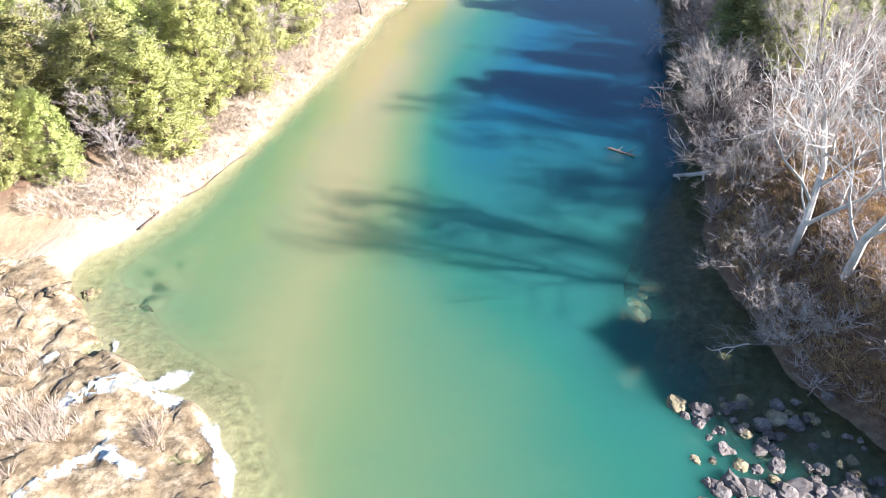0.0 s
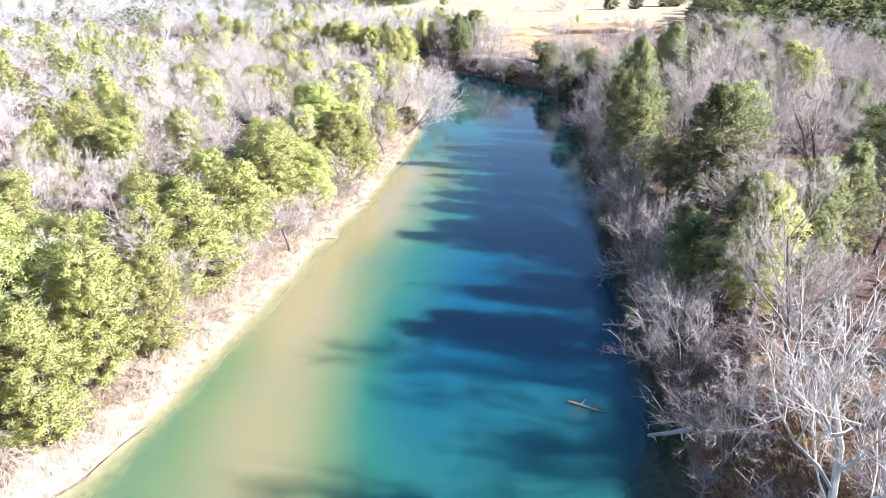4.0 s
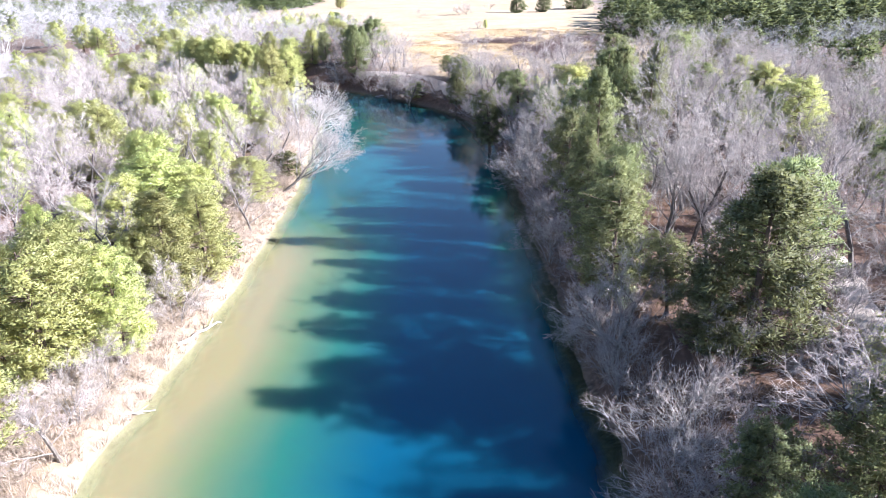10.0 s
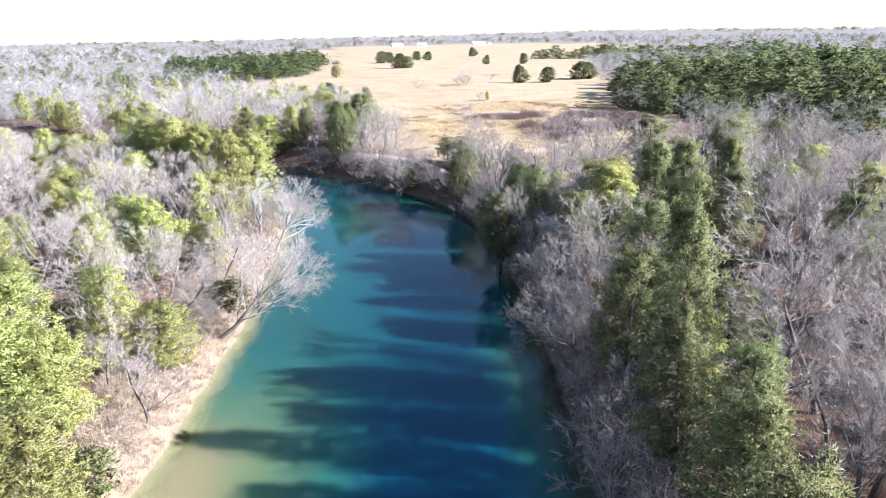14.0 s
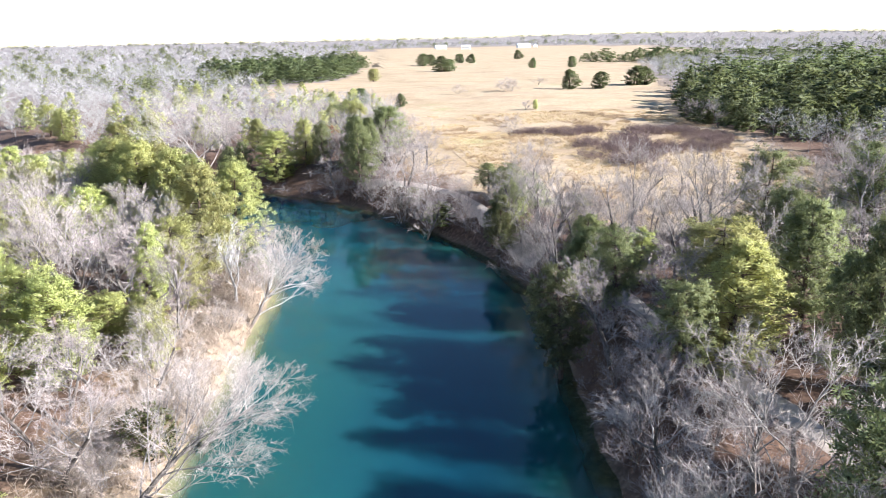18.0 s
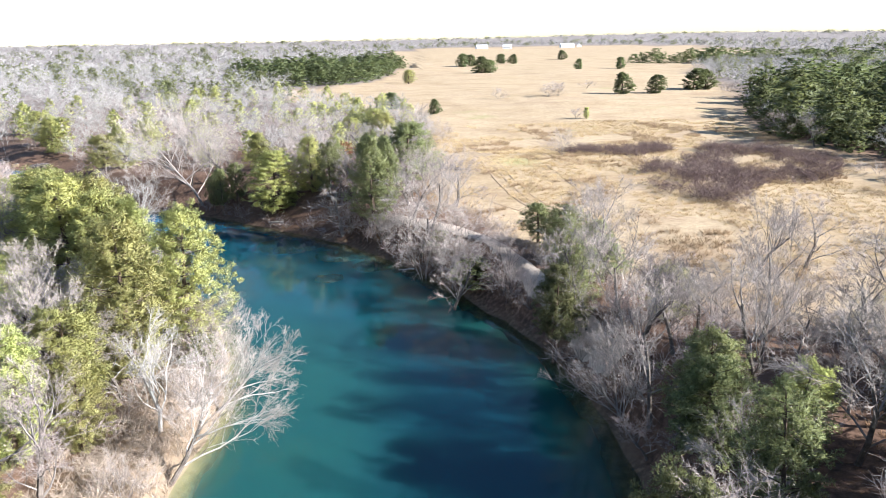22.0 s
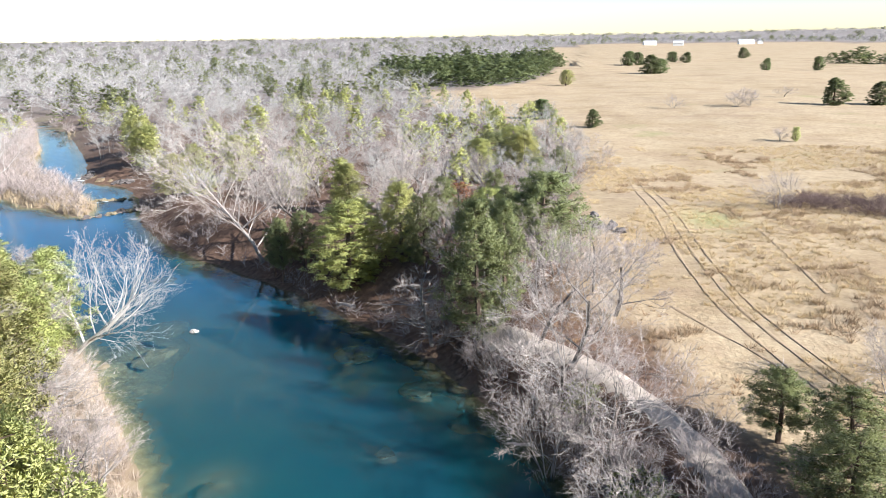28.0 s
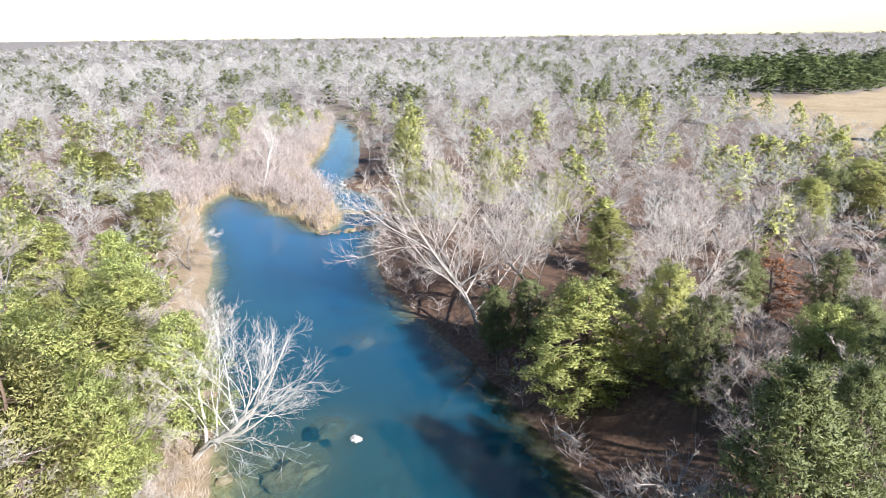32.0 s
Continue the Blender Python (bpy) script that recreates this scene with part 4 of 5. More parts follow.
def thin_tree(seed, limbs, twigs, r=0.06, h=9.0, w=7.0, clear=0.25, stems=1, fine=0):
    """A leafless tree or bush for the masses, one high and one wide: trunk, limbs that rise to a dome, twigs, and finer twigs on those."""
    g = np.random.default_rng(seed)
    n = limbs * stems
    foot = np.zeros((stems, 3)) + np.array((0, 0, -0.2))
    foot[:, :2] += g.normal(size=(stems, 2)) * 0.05 * w * (stems > 1)
    top = foot + np.column_stack([g.normal(size=(stems, 2)) * 0.12 * w * (stems > 1), h * g.uniform(0.8, 0.95, stems)])
    k = np.repeat(np.arange(stems), limbs)
    t = clear + (0.85 - clear) * (np.tile(np.arange(limbs), stems) + g.uniform(0, 1, n)) / limbs
    p = foot[k] + (top - foot)[k] * t[:, None]
    an = g.uniform(0, 6.283, n)
    d = np.column_stack([np.cos(an), np.sin(an), g.uniform(0.35, 1.1, n)])
    d /= np.linalg.norm(d, axis=1, keepdims=True)
    ln = 0.5 * w * g.uniform(0.7, 1.1, n) * (1.15 - 0.5 * t)
    q = p + d * ln[:, None]
    parts = [slivers(foot, top, 1.1 * r, g), slivers(p, q, 1.4 * r, g)]
    m = np.repeat(np.arange(n), twigs)
    b = p[m] + (q - p)[m] * g.uniform(0.2, 1.0, (len(m), 1))
    e = d[m] + 0.8 * units(g, len(m)) + np.array((0, 0, 0.25))
    c = b + e * (ln[m] * g.uniform(0.22, 0.48, len(m)))[:, None]
    parts.append(slivers(b, c, 0.8 * r, g))
    if fine:
        o = np.repeat(np.arange(len(m)), fine)
        x = b[o] + (c - b)[o] * g.uniform(0.2, 1.0, (len(o), 1))
        y = x + ((c - b)[o] / np.linalg.norm((c - b)[o], axis=1, keepdims=True) + 0.8 * units(g, len(o))) * (w * g.uniform(0.04, 0.1, len(o)))[:, None]
        parts.append(slivers(x, y, 0.55 * r, g))
    v = np.vstack(parts) / np.array((w, w, h))
    return v, np.arange(len(v)).reshape(-1, 3), None


def merged(*soups):
    out = Soup()
    for s in soups:
        if s.flush().v:
            v, f = s.arrays()
            out.add(v, f)
            out.soft += s.soft
    return out


MID_EVER = [tri(merged(evergreen(s, boughs=46, puffs=3, per=11, size=0.42, sharp=2.0)[1]), 10.0, 5.0) for s in (101, 102, 103, 104)]
MID_BARE = [thin_tree(s, 15, 9, 0.023, clear=0.32, fine=4) for s in (111, 112, 113, 114)]
STAND_EVER = [tri(merged(evergreen(s, boughs=40, puffs=3, per=9, size=0.55, sharp=2.2, base=0.03)[1]), 10.0, 5.0) for s in (105, 106, 107)]
FAR_EVER = [tri(merged(evergreen(s, boughs=26, puffs=2, per=13, size=0.62, sharp=2.8, base=0.02, puff=1.15)[1]), 10.0, 5.0) for s in (121, 122, 123)]
FAR_BARE = [thin_tree(s, 13, 9, 0.05, clear=0.3, fine=1) for s in (131, 132, 133, 134)]
EDGE_BARE = [thin_tree(s, 6, 8, 0.16, clear=0.05) for s in (135, 136, 137)]

PINES_EAST = rounded([(151, 345), (112, 268), (104, 226), (118, 205), (150, 185), (300, 260), (380, 500), (210, 420)])
PINES_FAR = rounded([(232, 690), (360, 590), (560, 660), (430, 840), (260, 760)])
GROVE = rounded([(-22, 470), (22, 464), (60, 700), (50, 770), (-60, 600)])


def scatter(step, lo, hi, seed, reach):
    """Jittered spots in the ring of distances reach round the walk's middle, ahead and to the sides."""
    r = np.random.default_rng(seed)
    X, Y = np.meshgrid(np.arange(lo[0], hi[0], step), np.arange(lo[1], hi[1], step))
    P = np.column_stack([X.ravel(), Y.ravel()]) + r.uniform(-0.45 * step, 0.45 * step, (X.size, 2))
    dist = np.hypot(P[:, 0] - 15, P[:, 1] - 120)
    ahead = (P[:, 1] > 10) & (np.abs(P[:, 0]) < 60 + 1.25 * np.abs(P[:, 1] + 30))
    return P[(dist > reach[0]) & (dist <= reach[1]) & ahead]


spots = {"ever": [], "bare": [], "far_ever": [], "far_bare": [], "edge_bare": []}
for x, y, h, w, k in MID_TREES:
    spots["ever" if k in ("cedar", "pine") else "bare"].append((x, y, ground_at(x, y) - 0.1, h, w))
r2 = np.random.default_rng(17)
for P, big, sparse in ((scatter(6.2, (-190, -40), (230, 420), 3, (0, 260)), 1.0, False), (scatter(8.6, (-700, 0), (700, 800), 4, (260, 620)), 1.25, True),
                       (scatter(28.0, (-2400, 0), (2400, 2400), 5, (620, 2000)), 2.4, True), (scatter(95.0, (-4600, 0), (4600, 4600), 6, (2000, 4600)), 5.0, True)):
    z, d, right = plan(P[:, 0], P[:, 1])
    boxed = (P[:, 0] > -62) & (P[:, 0] < 92) & (P[:, 1] > 12) & (P[:, 1] < 291)
    fld = inside(P, FIELD_C)
    pine = inside(P, PINES_EAST) | inside(P, PINES_FAR) | inside(P, GROVE)
    patch = wob(P[:, 0], P[:, 1], 45, 4.0)
    for (x, y), zz, dd, rr, isb, isf, isp, pa in zip(P, z, d, right, boxed, fld, pine, patch):
        if dd < 2.5 or isb or (isf and not isp) or (not rr and x < -38 and 250 < y < 300 and dd < 12):
            continue
        ever = isp or r2.uniform() < (0.24 + 0.24 * pa) * (0.6 if sparse else 1.0)
        h = r2.uniform(5.5, 9.0) * (r2.uniform(0.55, 1.5) if isp else 1.0)
        w = h * (1.0 if isp else 0.62 if ever else 0.9) * big * r2.uniform(0.85, 1.2)
        hh = h * (1 + 0.12 * (big - 1))
        spots[("edge_" if big > 2 and not ever else "far_" if sparse else "") + ("ever" if ever else "bare")].append((x, y, zz - 0.15 - 0.1 * (big > 2) * h, hh, w))
mass("cedar_wood", "green cedars scattered through the winter wood", [p for p in spots["ever"] if p[0] < 85], MID_EVER, M_CEDAR, 1)
mass("dark_cedar_stand", "dense stand of dark green cedars beside the field", [p for p in spots["ever"] if p[0] >= 85], STAND_EVER, M_STAND, 8)
mass("bare_wood", "dense leafless grey-brown winter wood", spots["bare"], MID_BARE, M_WOOD, 2)
far_xy = np.array([p[:2] for p in spots["far_ever"]])
groves = inside(far_xy, PINES_EAST) | inside(far_xy, PINES_FAR) | inside(far_xy, GROVE)
mass("far_cedar_groves", "distant dark green cedar groves", [p for p, q in zip(spots["far_ever"], groves) if q], FAR_EVER, M_STAND, 3)
mass("far_cedar_wood", "green cedars scattered through the distant grey woods", [p for p, q in zip(spots["far_ever"], groves) if not q], FAR_EVER, M_PINE, 10)
mass("far_bare_wood", "distant leafless grey woods reaching the horizon", spots["far_bare"], FAR_BARE, M_WOOD, 4)
mass("horizon_wood", "grey winter woods along the horizon", spots["edge_bare"], EDGE_BARE, M_WOOD, 9)

# ---- leaning trees over the water ----


def leaning(name, label, x, y, seed, h, w, lean, mats, **more):
    ob = tree_thing(name, label, "tree", bare(seed, h=h, w=w, lean=lean, **more), mats, T3)
    ob.matrix_world = pose(x, y, ground_at(x, y) - 0.1)
    return ob


PALE = (M_WHITE, M_WHITE, M_WHITE)
GREYS = (M_TRUNK, M_LIMB, M_GREY)
leaning("leaning_sycamore", "white-barked bare sycamore leaning far out over the river", -11.6, 199.3, 201, 10.5, 8.8, (0.95, 0.25), PALE, limbs=13, rise=0.85, kids=3, clear=0.2, twig=0.008, fine=3)
leaning("leaning_tree", "dark-trunked bare tree leaning out over the river", 4.0, 121.5, 202, 9.0, 9.0, (1.4, 0.2), GREYS, limbs=12, rise=0.6, clear=0.3, fine=7)
leaning("leaning_tree", "pale bare tree leaning over the water", 9.0, 150.0, 203, 8.0, 6.5, (1.0, 0.3), (M_TRUNK, M_WHITE, M_GREY), limbs=12, rise=0.75, clear=0.25, fine=7)
leaning("leaning_tree", "pale bare tree leaning low over the water", 7.2, 129.0, 204, 7.0, 6.0, (1.3, 0.5), (M_LIMB, M_WHITE, M_GREY), limbs=11, rise=0.65, clear=0.25, fine=7)
leaning("leaning_tree", "pale bare tree hanging over the water's edge", 10.0, 158.5, 205, 6.0, 5.5, (1.0, 0.6), (M_LIMB, M_WHITE, M_GREY), limbs=11, rise=0.65, fine=7)
leaning("spreading_tree", "large bare pale tree spreading its limbs over the river", -3.6, 224.6, 206, 11.5, 14.0, (-0.5, -0.2), (M_LIMB, M_GREY, M_GREY), limbs=13, kids=3, rise=0.75, clear=0.2, twig=0.011, fine=8)
leaning("spreading_tree", "bare grey tree with spreading limbs on the bank", 1.5, 226.5, 207, 9.0, 9.0, (-0.3, -0.2), GREYS, limbs=10, rise=0.8, fine=7)
leaning("leaning_tree", "bare grey tree leaning from the shaded bank", 32.8, 109.0, 208, 5.0, 6.0, (-1.3, -0.2), GREYS, limbs=10, rise=0.55, fine=6)
leaning("leaning_tree", "bare pale tree leaning from the shaded bank", 25.4, 73.0, 209, 5.0, 4.5, (-0.8, 0.1), (M_LIMB, M_GREY, M_GREY), limbs=9, rise=0.7, fine=6)
leaning("gnarled_tree", "gnarled bare tree with drooping branches above the trail", 30.4, 184.4, 210, 7.6, 9.0, (0.3, -0.1), GREYS, limbs=11, kids=3, rise=0.45, clear=0.3, fine=6)
leaning("gnarled_tree", "twisted bare tree with pale dead branches", 26.9, 197.2, 211, 8.0, 8.0, (0.4, 0.1), (M_TRUNK, M_LIMB, M_GREY), limbs=11, rise=0.7, clear=0.3, fine=6)
leaning("leaning_tree", "bare pale bush-like tree over the shaded water", 19.6, 47.5, 212, 4.5, 5.0, (-0.5, 0.2), (M_GREY, M_WHITE, M_WHITE), limbs=8, rise=0.8, clear=0.1)
leaning("leaning_tree", "white leaning tree among the far reeds", -70.0, 268.0, 213, 11.0, 8.0, (0.45, 0.5), PALE, limbs=8, rise=0.9)

# ---- brush, reeds and dry grass ----
MID_BUSH = [thin_tree(s, 4, 4, 0.016, 2.0, 2.2, 0.2, 4, 1) for s in (141, 142, 143, 144)]


def tuft(seed, blades, spread=0.5, r=0.035):
    g = np.random.default_rng(seed)
    a, l = g.uniform(0, 6.283, blades), g.uniform(0.55, 1.0, blades)
    out = np.column_stack([np.cos(a), np.sin(a), np.zeros(blades)])
    b = out * g.uniform(0, 0.25, (blades, 1))
    tip = b + out * (spread * l * g.uniform(0.2, 1, blades))[:, None] + np.column_stack([0 * l, 0 * l, l])
    v = slivers(b, tip, r, g)
    return v, np.arange(len(v)).reshape(-1, 3), None


TUFTS = [tuft(s, 24, 0.6, 0.015) for s in (1, 2, 3, 7)]
REED = [tuft(s, 16, 0.16, 0.02) for s in (4, 5, 6)]
r3 = np.random.default_rng(23)


def cover(n, box, test, h, w):
    """Spots for n pieces of brush inside a box of the plan where test(d, right, x, y) holds."""
    P = np.column_stack([r3.uniform(box[0], box[1], n), r3.uniform(box[2], box[3], n)])
    z, d, right = plan(P[:, 0], P[:, 1])
    ok = test(d, right, P[:, 0], P[:, 1])
    return [(x, y, zz - 0.05, r3.uniform(*h), r3.uniform(*w)) for (x, y), zz in zip(P[ok], z[ok])]


def off_trail(x, y, m=2.2):
    return line_distance(np.column_stack([x, y]), TRAIL) > m


def stuff(name, label, spots_, variants, material, seed, category="brush"):
    ob = mass(name, label, spots_, variants, material, seed)
    ob["category"] = category
    return ob


stuff("bank_grass", "pale dry grass along the sunny river bank", cover(26000, (-24, 14, 36, 214), lambda d, r, x, y: ~r & (d > 0.1) & (d < 6.5 + 2 * wob(x, y, 8, 1.0)), (0.35, 0.95), (0.5, 1.3)), TUFTS, M_GRASS, 11, "grass")
stuff("bank_brush", "pale leafless brush along the sunny bank", cover(8500, (-26, 14, 36, 240), lambda d, r, x, y: ~r & (d > 0.8) & (d < 7), (0.8, 2.2), (1.2, 2.8)), MID_BUSH, M_GRASS, 12)
stuff("shaded_bank_brush", "brown leafless brush on the shaded bank", cover(9000, (-40, 60, 14, 262), lambda d, r, x, y: r & (d > 0.2) & (d < 6.0) & off_trail(x, y, 1.8) & ((y < 205) | (d < 1.6) | (wob(x, y, 7) > 0.4)), (0.8, 2.4), (1.2, 3.0)), MID_BUSH, M_BROWN, 13)
stuff("south_bank_brush", "brown twiggy brush on the slope by the boulders", cover(1000, (13, 34, 17, 62), lambda d, r, x, y: r & (d > 0.1) & (d < 14) & (wob(x, y, 5, 2.0) > -0.5 + 0.08 * d), (0.7, 2.2), (1.2, 2.6)), MID_BUSH, M_BROWN, 20)
stuff("litter_grass", "rusty dry grass on the shaded slope", cover(7500, (13, 60, 15, 232), lambda d, r, x, y: r & (d > 0.3) & (d < 16) & off_trail(x, y, 1.5) & (wob(x, y, 6, 6.0) > 0.1), (0.25, 0.6), (0.5, 1.2)), TUFTS, bark("rusty_grass", (0.20, 0.11, 0.055), (0.38, 0.25, 0.14), 0.4, 0.4), 21, "grass")
stuff("slope_grass", "orange-brown dry grass on the slope above the boulders", cover(6000, (14, 27, 16, 42), lambda d, r, x, y: r & (d > 0.6) & (d < 11) & (wob(x, y, 4, 3.0) > -0.5), (0.25, 0.6), (0.6, 1.2)), TUFTS, bark("orange_grass", (0.27, 0.16, 0.07), (0.46, 0.31, 0.16), 0.4, 0.4), 24, "grass")
stuff("underwood", "brown leafless underwood beneath the trees", cover(3200, (-70, 95, 30, 290), lambda d, r, x, y: (d > 5) & (d < 60) & off_trail(x, y) & ~inside(np.column_stack([x, y]), FIELD_C), (0.8, 2.6), (1.4, 3.0)), MID_BUSH, M_BROWN, 14)
stuff("reed_bed", "tan dry reeds at the head of the pool", cover(9000, (-125, -36, 244, 345), lambda d, r, x, y: ~r & (d > -0.3) & (d < 4.5) & (y > 246), (0.9, 1.8), (1.0, 2.2)), REED, M_REED, 15, "reeds")
stuff("willow_thicket", "pinkish leafless willow thicket behind the reeds", cover(5600, (-140, -36, 244, 360), lambda d, r, x, y: ~r & (d > 0.2) & (d < 26) & (y > 246), (1.8, 4.6), (2.0, 4.0)), MID_BUSH, M_BROWN, 16)
THICKET = rounded([(55, 240), (66, 250), (80, 246), (94, 236), (101, 224), (88, 204), (76, 206), (66, 190), (60, 204), (62, 216), (72, 228)])
stuff("field_thicket", "purple-brown leafless thicket in the dry field", cover(5200, (50, 106, 185, 255), lambda d, r, x, y: inside(np.column_stack([x, y]), THICKET) & (wob(x, y, 7, 3.0) > -0.25), (0.8, 2.2), (1.6, 3.2)), MID_BUSH, M_THICKET, 17)
stuff("field_edge_brush", "grey leafless brush where the wood meets the field", cover(9000, (30, 190, 120, 420), lambda d, r, x, y: (np.abs(line_distance(np.column_stack([x, y]), np.vstack([FIELD_C, FIELD_C[:1]])) - 1) < 5) & r & (d > 6) & off_trail(x, y, 2.2) & ((x > 42) | (y > 275)) & ((x < 98) | (y > 380)), (0.7, 2.4), (1.6, 3.4)), MID_BUSH, M_GREY, 18)
FIELD_GRASS = bark("field_grass", (0.36, 0.26, 0.13), (0.58, 0.45, 0.26), 0.3, 0.4)
TALL_GRASS = bark("tall_grass", (0.24, 0.165, 0.10), (0.40, 0.29, 0.18), 0.3, 0.4)
stuff("field_grass", "tan dry grass tufts in the field", cover(26000, (34, 120, 160, 300), lambda d, r, x, y: inside(np.column_stack([x, y]), FIELD_C) & (wob(x, y, 5, 2.0) + wob(x, y, 17, 5.0) > -0.2), (0.2, 0.6), (0.6, 1.3)), TUFTS, FIELD_GRASS, 19, "grass")
stuff("tall_grass", "reddish-brown tall grass clumps in the dry field", cover(26000, (34, 120, 160, 300), lambda d, r, x, y: inside(np.column_stack([x, y]), FIELD_C) & (wob(x, y, 9, 7.0) + 0.7 * wob(x, y, 3, 1.0) > 0.42 - 0.9 * np.exp(-(((x - 40) / 3.5) ** 2 + ((y - 189) / 7) ** 2))), (0.3, 0.9), (0.7, 1.6)), TUFTS, TALL_GRASS, 22, "grass")

# ---- rock, water over rock, logs ----


def rock_material(name, dark, mid, light, crack=2.0):
    k = Mat(name, 0.85, 0.3)
    c = k.ramp(k.noise(1.1, 6, 0.7), [(0.28, dark), (0.5, mid), (0.72, light)])
    vor = k.node("ShaderNodeTexVoronoi", Scale=crack)
    vor.feature = "DISTANCE_TO_EDGE"
    k.link(k.coords(), vor.inputs["Vector"])
    c = k.mix(k.ramp(vor.outputs["Distance"], [(0.0, (0.45, 0.45, 0.45)), (0.05, (0, 0, 0))]), c, dark) if crack > 1 else k.mix(k.ramp(k.noise(1.6, 8, 0.8), [(0.46, (0, 0, 0)), (0.6, (0.85, 0.85, 0.85))]), c, dark)
    k.color(c)
    k.bump(k.noise(4.0, 8, 0.7), 0.7, 0.12)
    return k.m


M_TRAV = rock_material("travertine", (0.085, 0.056, 0.03), (0.25, 0.185, 0.11), (0.45, 0.37, 0.26), 0.9)
M_ROCK = rock_material("grey_limestone", (0.045, 0.037, 0.033), (0.125, 0.105, 0.095), (0.27, 0.24, 0.225))
M_SUNK = rock_material("algae_covered_rock", (0.09, 0.078, 0.045), (0.2, 0.165, 0.1), (0.33, 0.275, 0.19))
M_LOG = bark("driftwood", (0.30, 0.25, 0.21), (0.60, 0.54, 0.48), 2.0)


def foam_material():
    k = Mat("white_water", 0.6, 0.3)
    k.color(k.ramp(k.noise(5.0, 5, 0.7), [(0.3, (0.3, 0.33, 0.31)), (0.65, (0.62, 0.65, 0.65))]))
    cover_ = k.math("ADD", k.attr("foam"), k.math("MULTIPLY", k.math("SUBTRACT", k.noise(3.5, 7, 0.75), 0.5), 1.6))
    gap = k.t.nodes.new("ShaderNodeMixShader")
    k.link(k.ramp(cover_, [(0.38, (0, 0, 0)), (0.95, (1, 1, 1))]), gap.inputs[0])
    k.link(k.t.nodes.new("ShaderNodeBsdfTransparent").outputs[0], gap.inputs[1])
    k.link(k.b.outputs[0], gap.inputs[2])
    k.link(gap.outputs[0], k.t.nodes["Material Output"].inputs["Surface"])
    return k.m


M_FOAM = foam_material()


def fractal(x, y, z=0.0, scale=1.0, octaves=5):
    return noise.fractal(Vector((x / scale, y / scale, z)), 0.9, 2.1, octaves)


def shelf_height(x, y, d):
    """Terraced travertine: ledges that step down to the river."""
    out = np.empty(len(x))
    for i, (a, b, e) in enumerate(zip(x, y, d)):
        n = fractal(a, b * 1.6 + a * 0.5, 0.3, 4.5)
        t = 0.42 + 0.34 * n
        led = math.floor(t * 6) / 6 + 0.25 * (t * 6 - math.floor(t * 6)) ** 4 / 6
        pool = math.exp(-((a + 18.0) ** 2 / 1.3 + (b - 25.7) ** 2 / 0.6)) * 0.5
        s = min(1.0, max(0.0, (e + 0.5) / 0.9))
        far = min(1.0, max(0.0, (e - 6) / 8))
        out[i] = -0.5 + (0.62 + 1.5 * led - 0.25 + 0.7 * far - pool + 0.16 * fractal(a, b, 1.7, 0.6, 4)) * s * s * (3 - 2 * s)
    return out


shelf, sv = sheet("rock_shelf", np.arange(-36, -7.2, 0.28), np.arange(5, 34.6, 0.28), lambda x, y: shelf_height(x, y, plan(x, y)[1]), M_TRAV, lambda v: (v[:, 2] > -0.45) & (v[:, 1] < 31.5 + 1.2 * np.sin(v[:, 0])))
smooth(shelf)
tagged(shelf, "cream travertine ledges stepping down into the river", "rock shelf", kind="structure")


def shelf_z(x, y):
    return float(shelf_height([x], [y], plan(x, y)[1])[0])


def white_water(path, width, label, lift=0.03, drape=True):
    p = rounded(path, 2)
    p = np.array([p[0]] + [q for a, q in zip(p[:-1], p[1:]) if np.hypot(*(q - a)) > 1e-6])
    seg = np.concatenate([[0], np.cumsum(np.hypot(*np.diff(p, axis=0).T))])
    s = np.arange(0, seg[-1], 0.12)
    c = np.column_stack([np.interp(s, seg, p[:, 0]), np.interp(s, seg, p[:, 1])])
    t = np.gradient(c, axis=0)
    t /= np.linalg.norm(t, axis=1, keepdims=True) + 1e-9
    nrm = np.column_stack([-t[:, 1], t[:, 0]])
    n = 2 * int(width / 0.24) + 3
    cols = np.linspace(-1, 1, n)
    v, e = [], []
    for i, q in enumerate(c):
        for u in cols:
            x, y = q + nrm[i] * u * width / 2 * (0.85 + 0.3 * math.sin(i * 0.3))
            v.append((x, y, (max(0.0, shelf_z(x, y)) if drape else 0.0) + lift + 0.05 * fractal(x, y, 2.0, 0.35, 4)))
            e.append(1.1 * (1 - abs(u) ** 1.5) * min(1, i / 8, (len(c) - 1 - i) / 8))
    f = [(i * n + j, i * n + j + 1, i * n + j + n + 1, i * n + j + n) for i in range(len(c) - 1) for j in range(n - 1)]
    ob = smooth(mesh_object("white_water", v, f, M_FOAM))
    set_attr(ob, "foam", e)
    return tagged(ob, label, "white water", kind="stuff")


stuff("shelf_grass", "dry cream grass clumps rooted in the travertine", [(x, y, shelf_z(x, y) - 0.05, r3.uniform(0.4, 1.1), r3.uniform(0.6, 1.3)) for cx, cy, n, sp in ((-19.6, 21.3, 40, 0.9), (-17.6, 20.4, 26, 0.7), (-13.2, 20.4, 14, 0.4), (-22.5, 24.5, 30, 1.2), (-20.5, 18.3, 36, 1.2), (-25, 27, 30, 1.5))
                           for x, y in r3.normal((cx, cy), sp, (n, 2))], [tuft(s, 34, 0.7, 0.012) for s in (8, 9, 10)], M_GRASS, 30, "grass")
FALLS = "white water spilling over travertine ledges"
white_water([(-18.5, 21.6), (-16.8, 22.4), (-15.2, 23.1), (-13.6, 23.3), (-12.2, 24.4)], 1.5, FALLS)
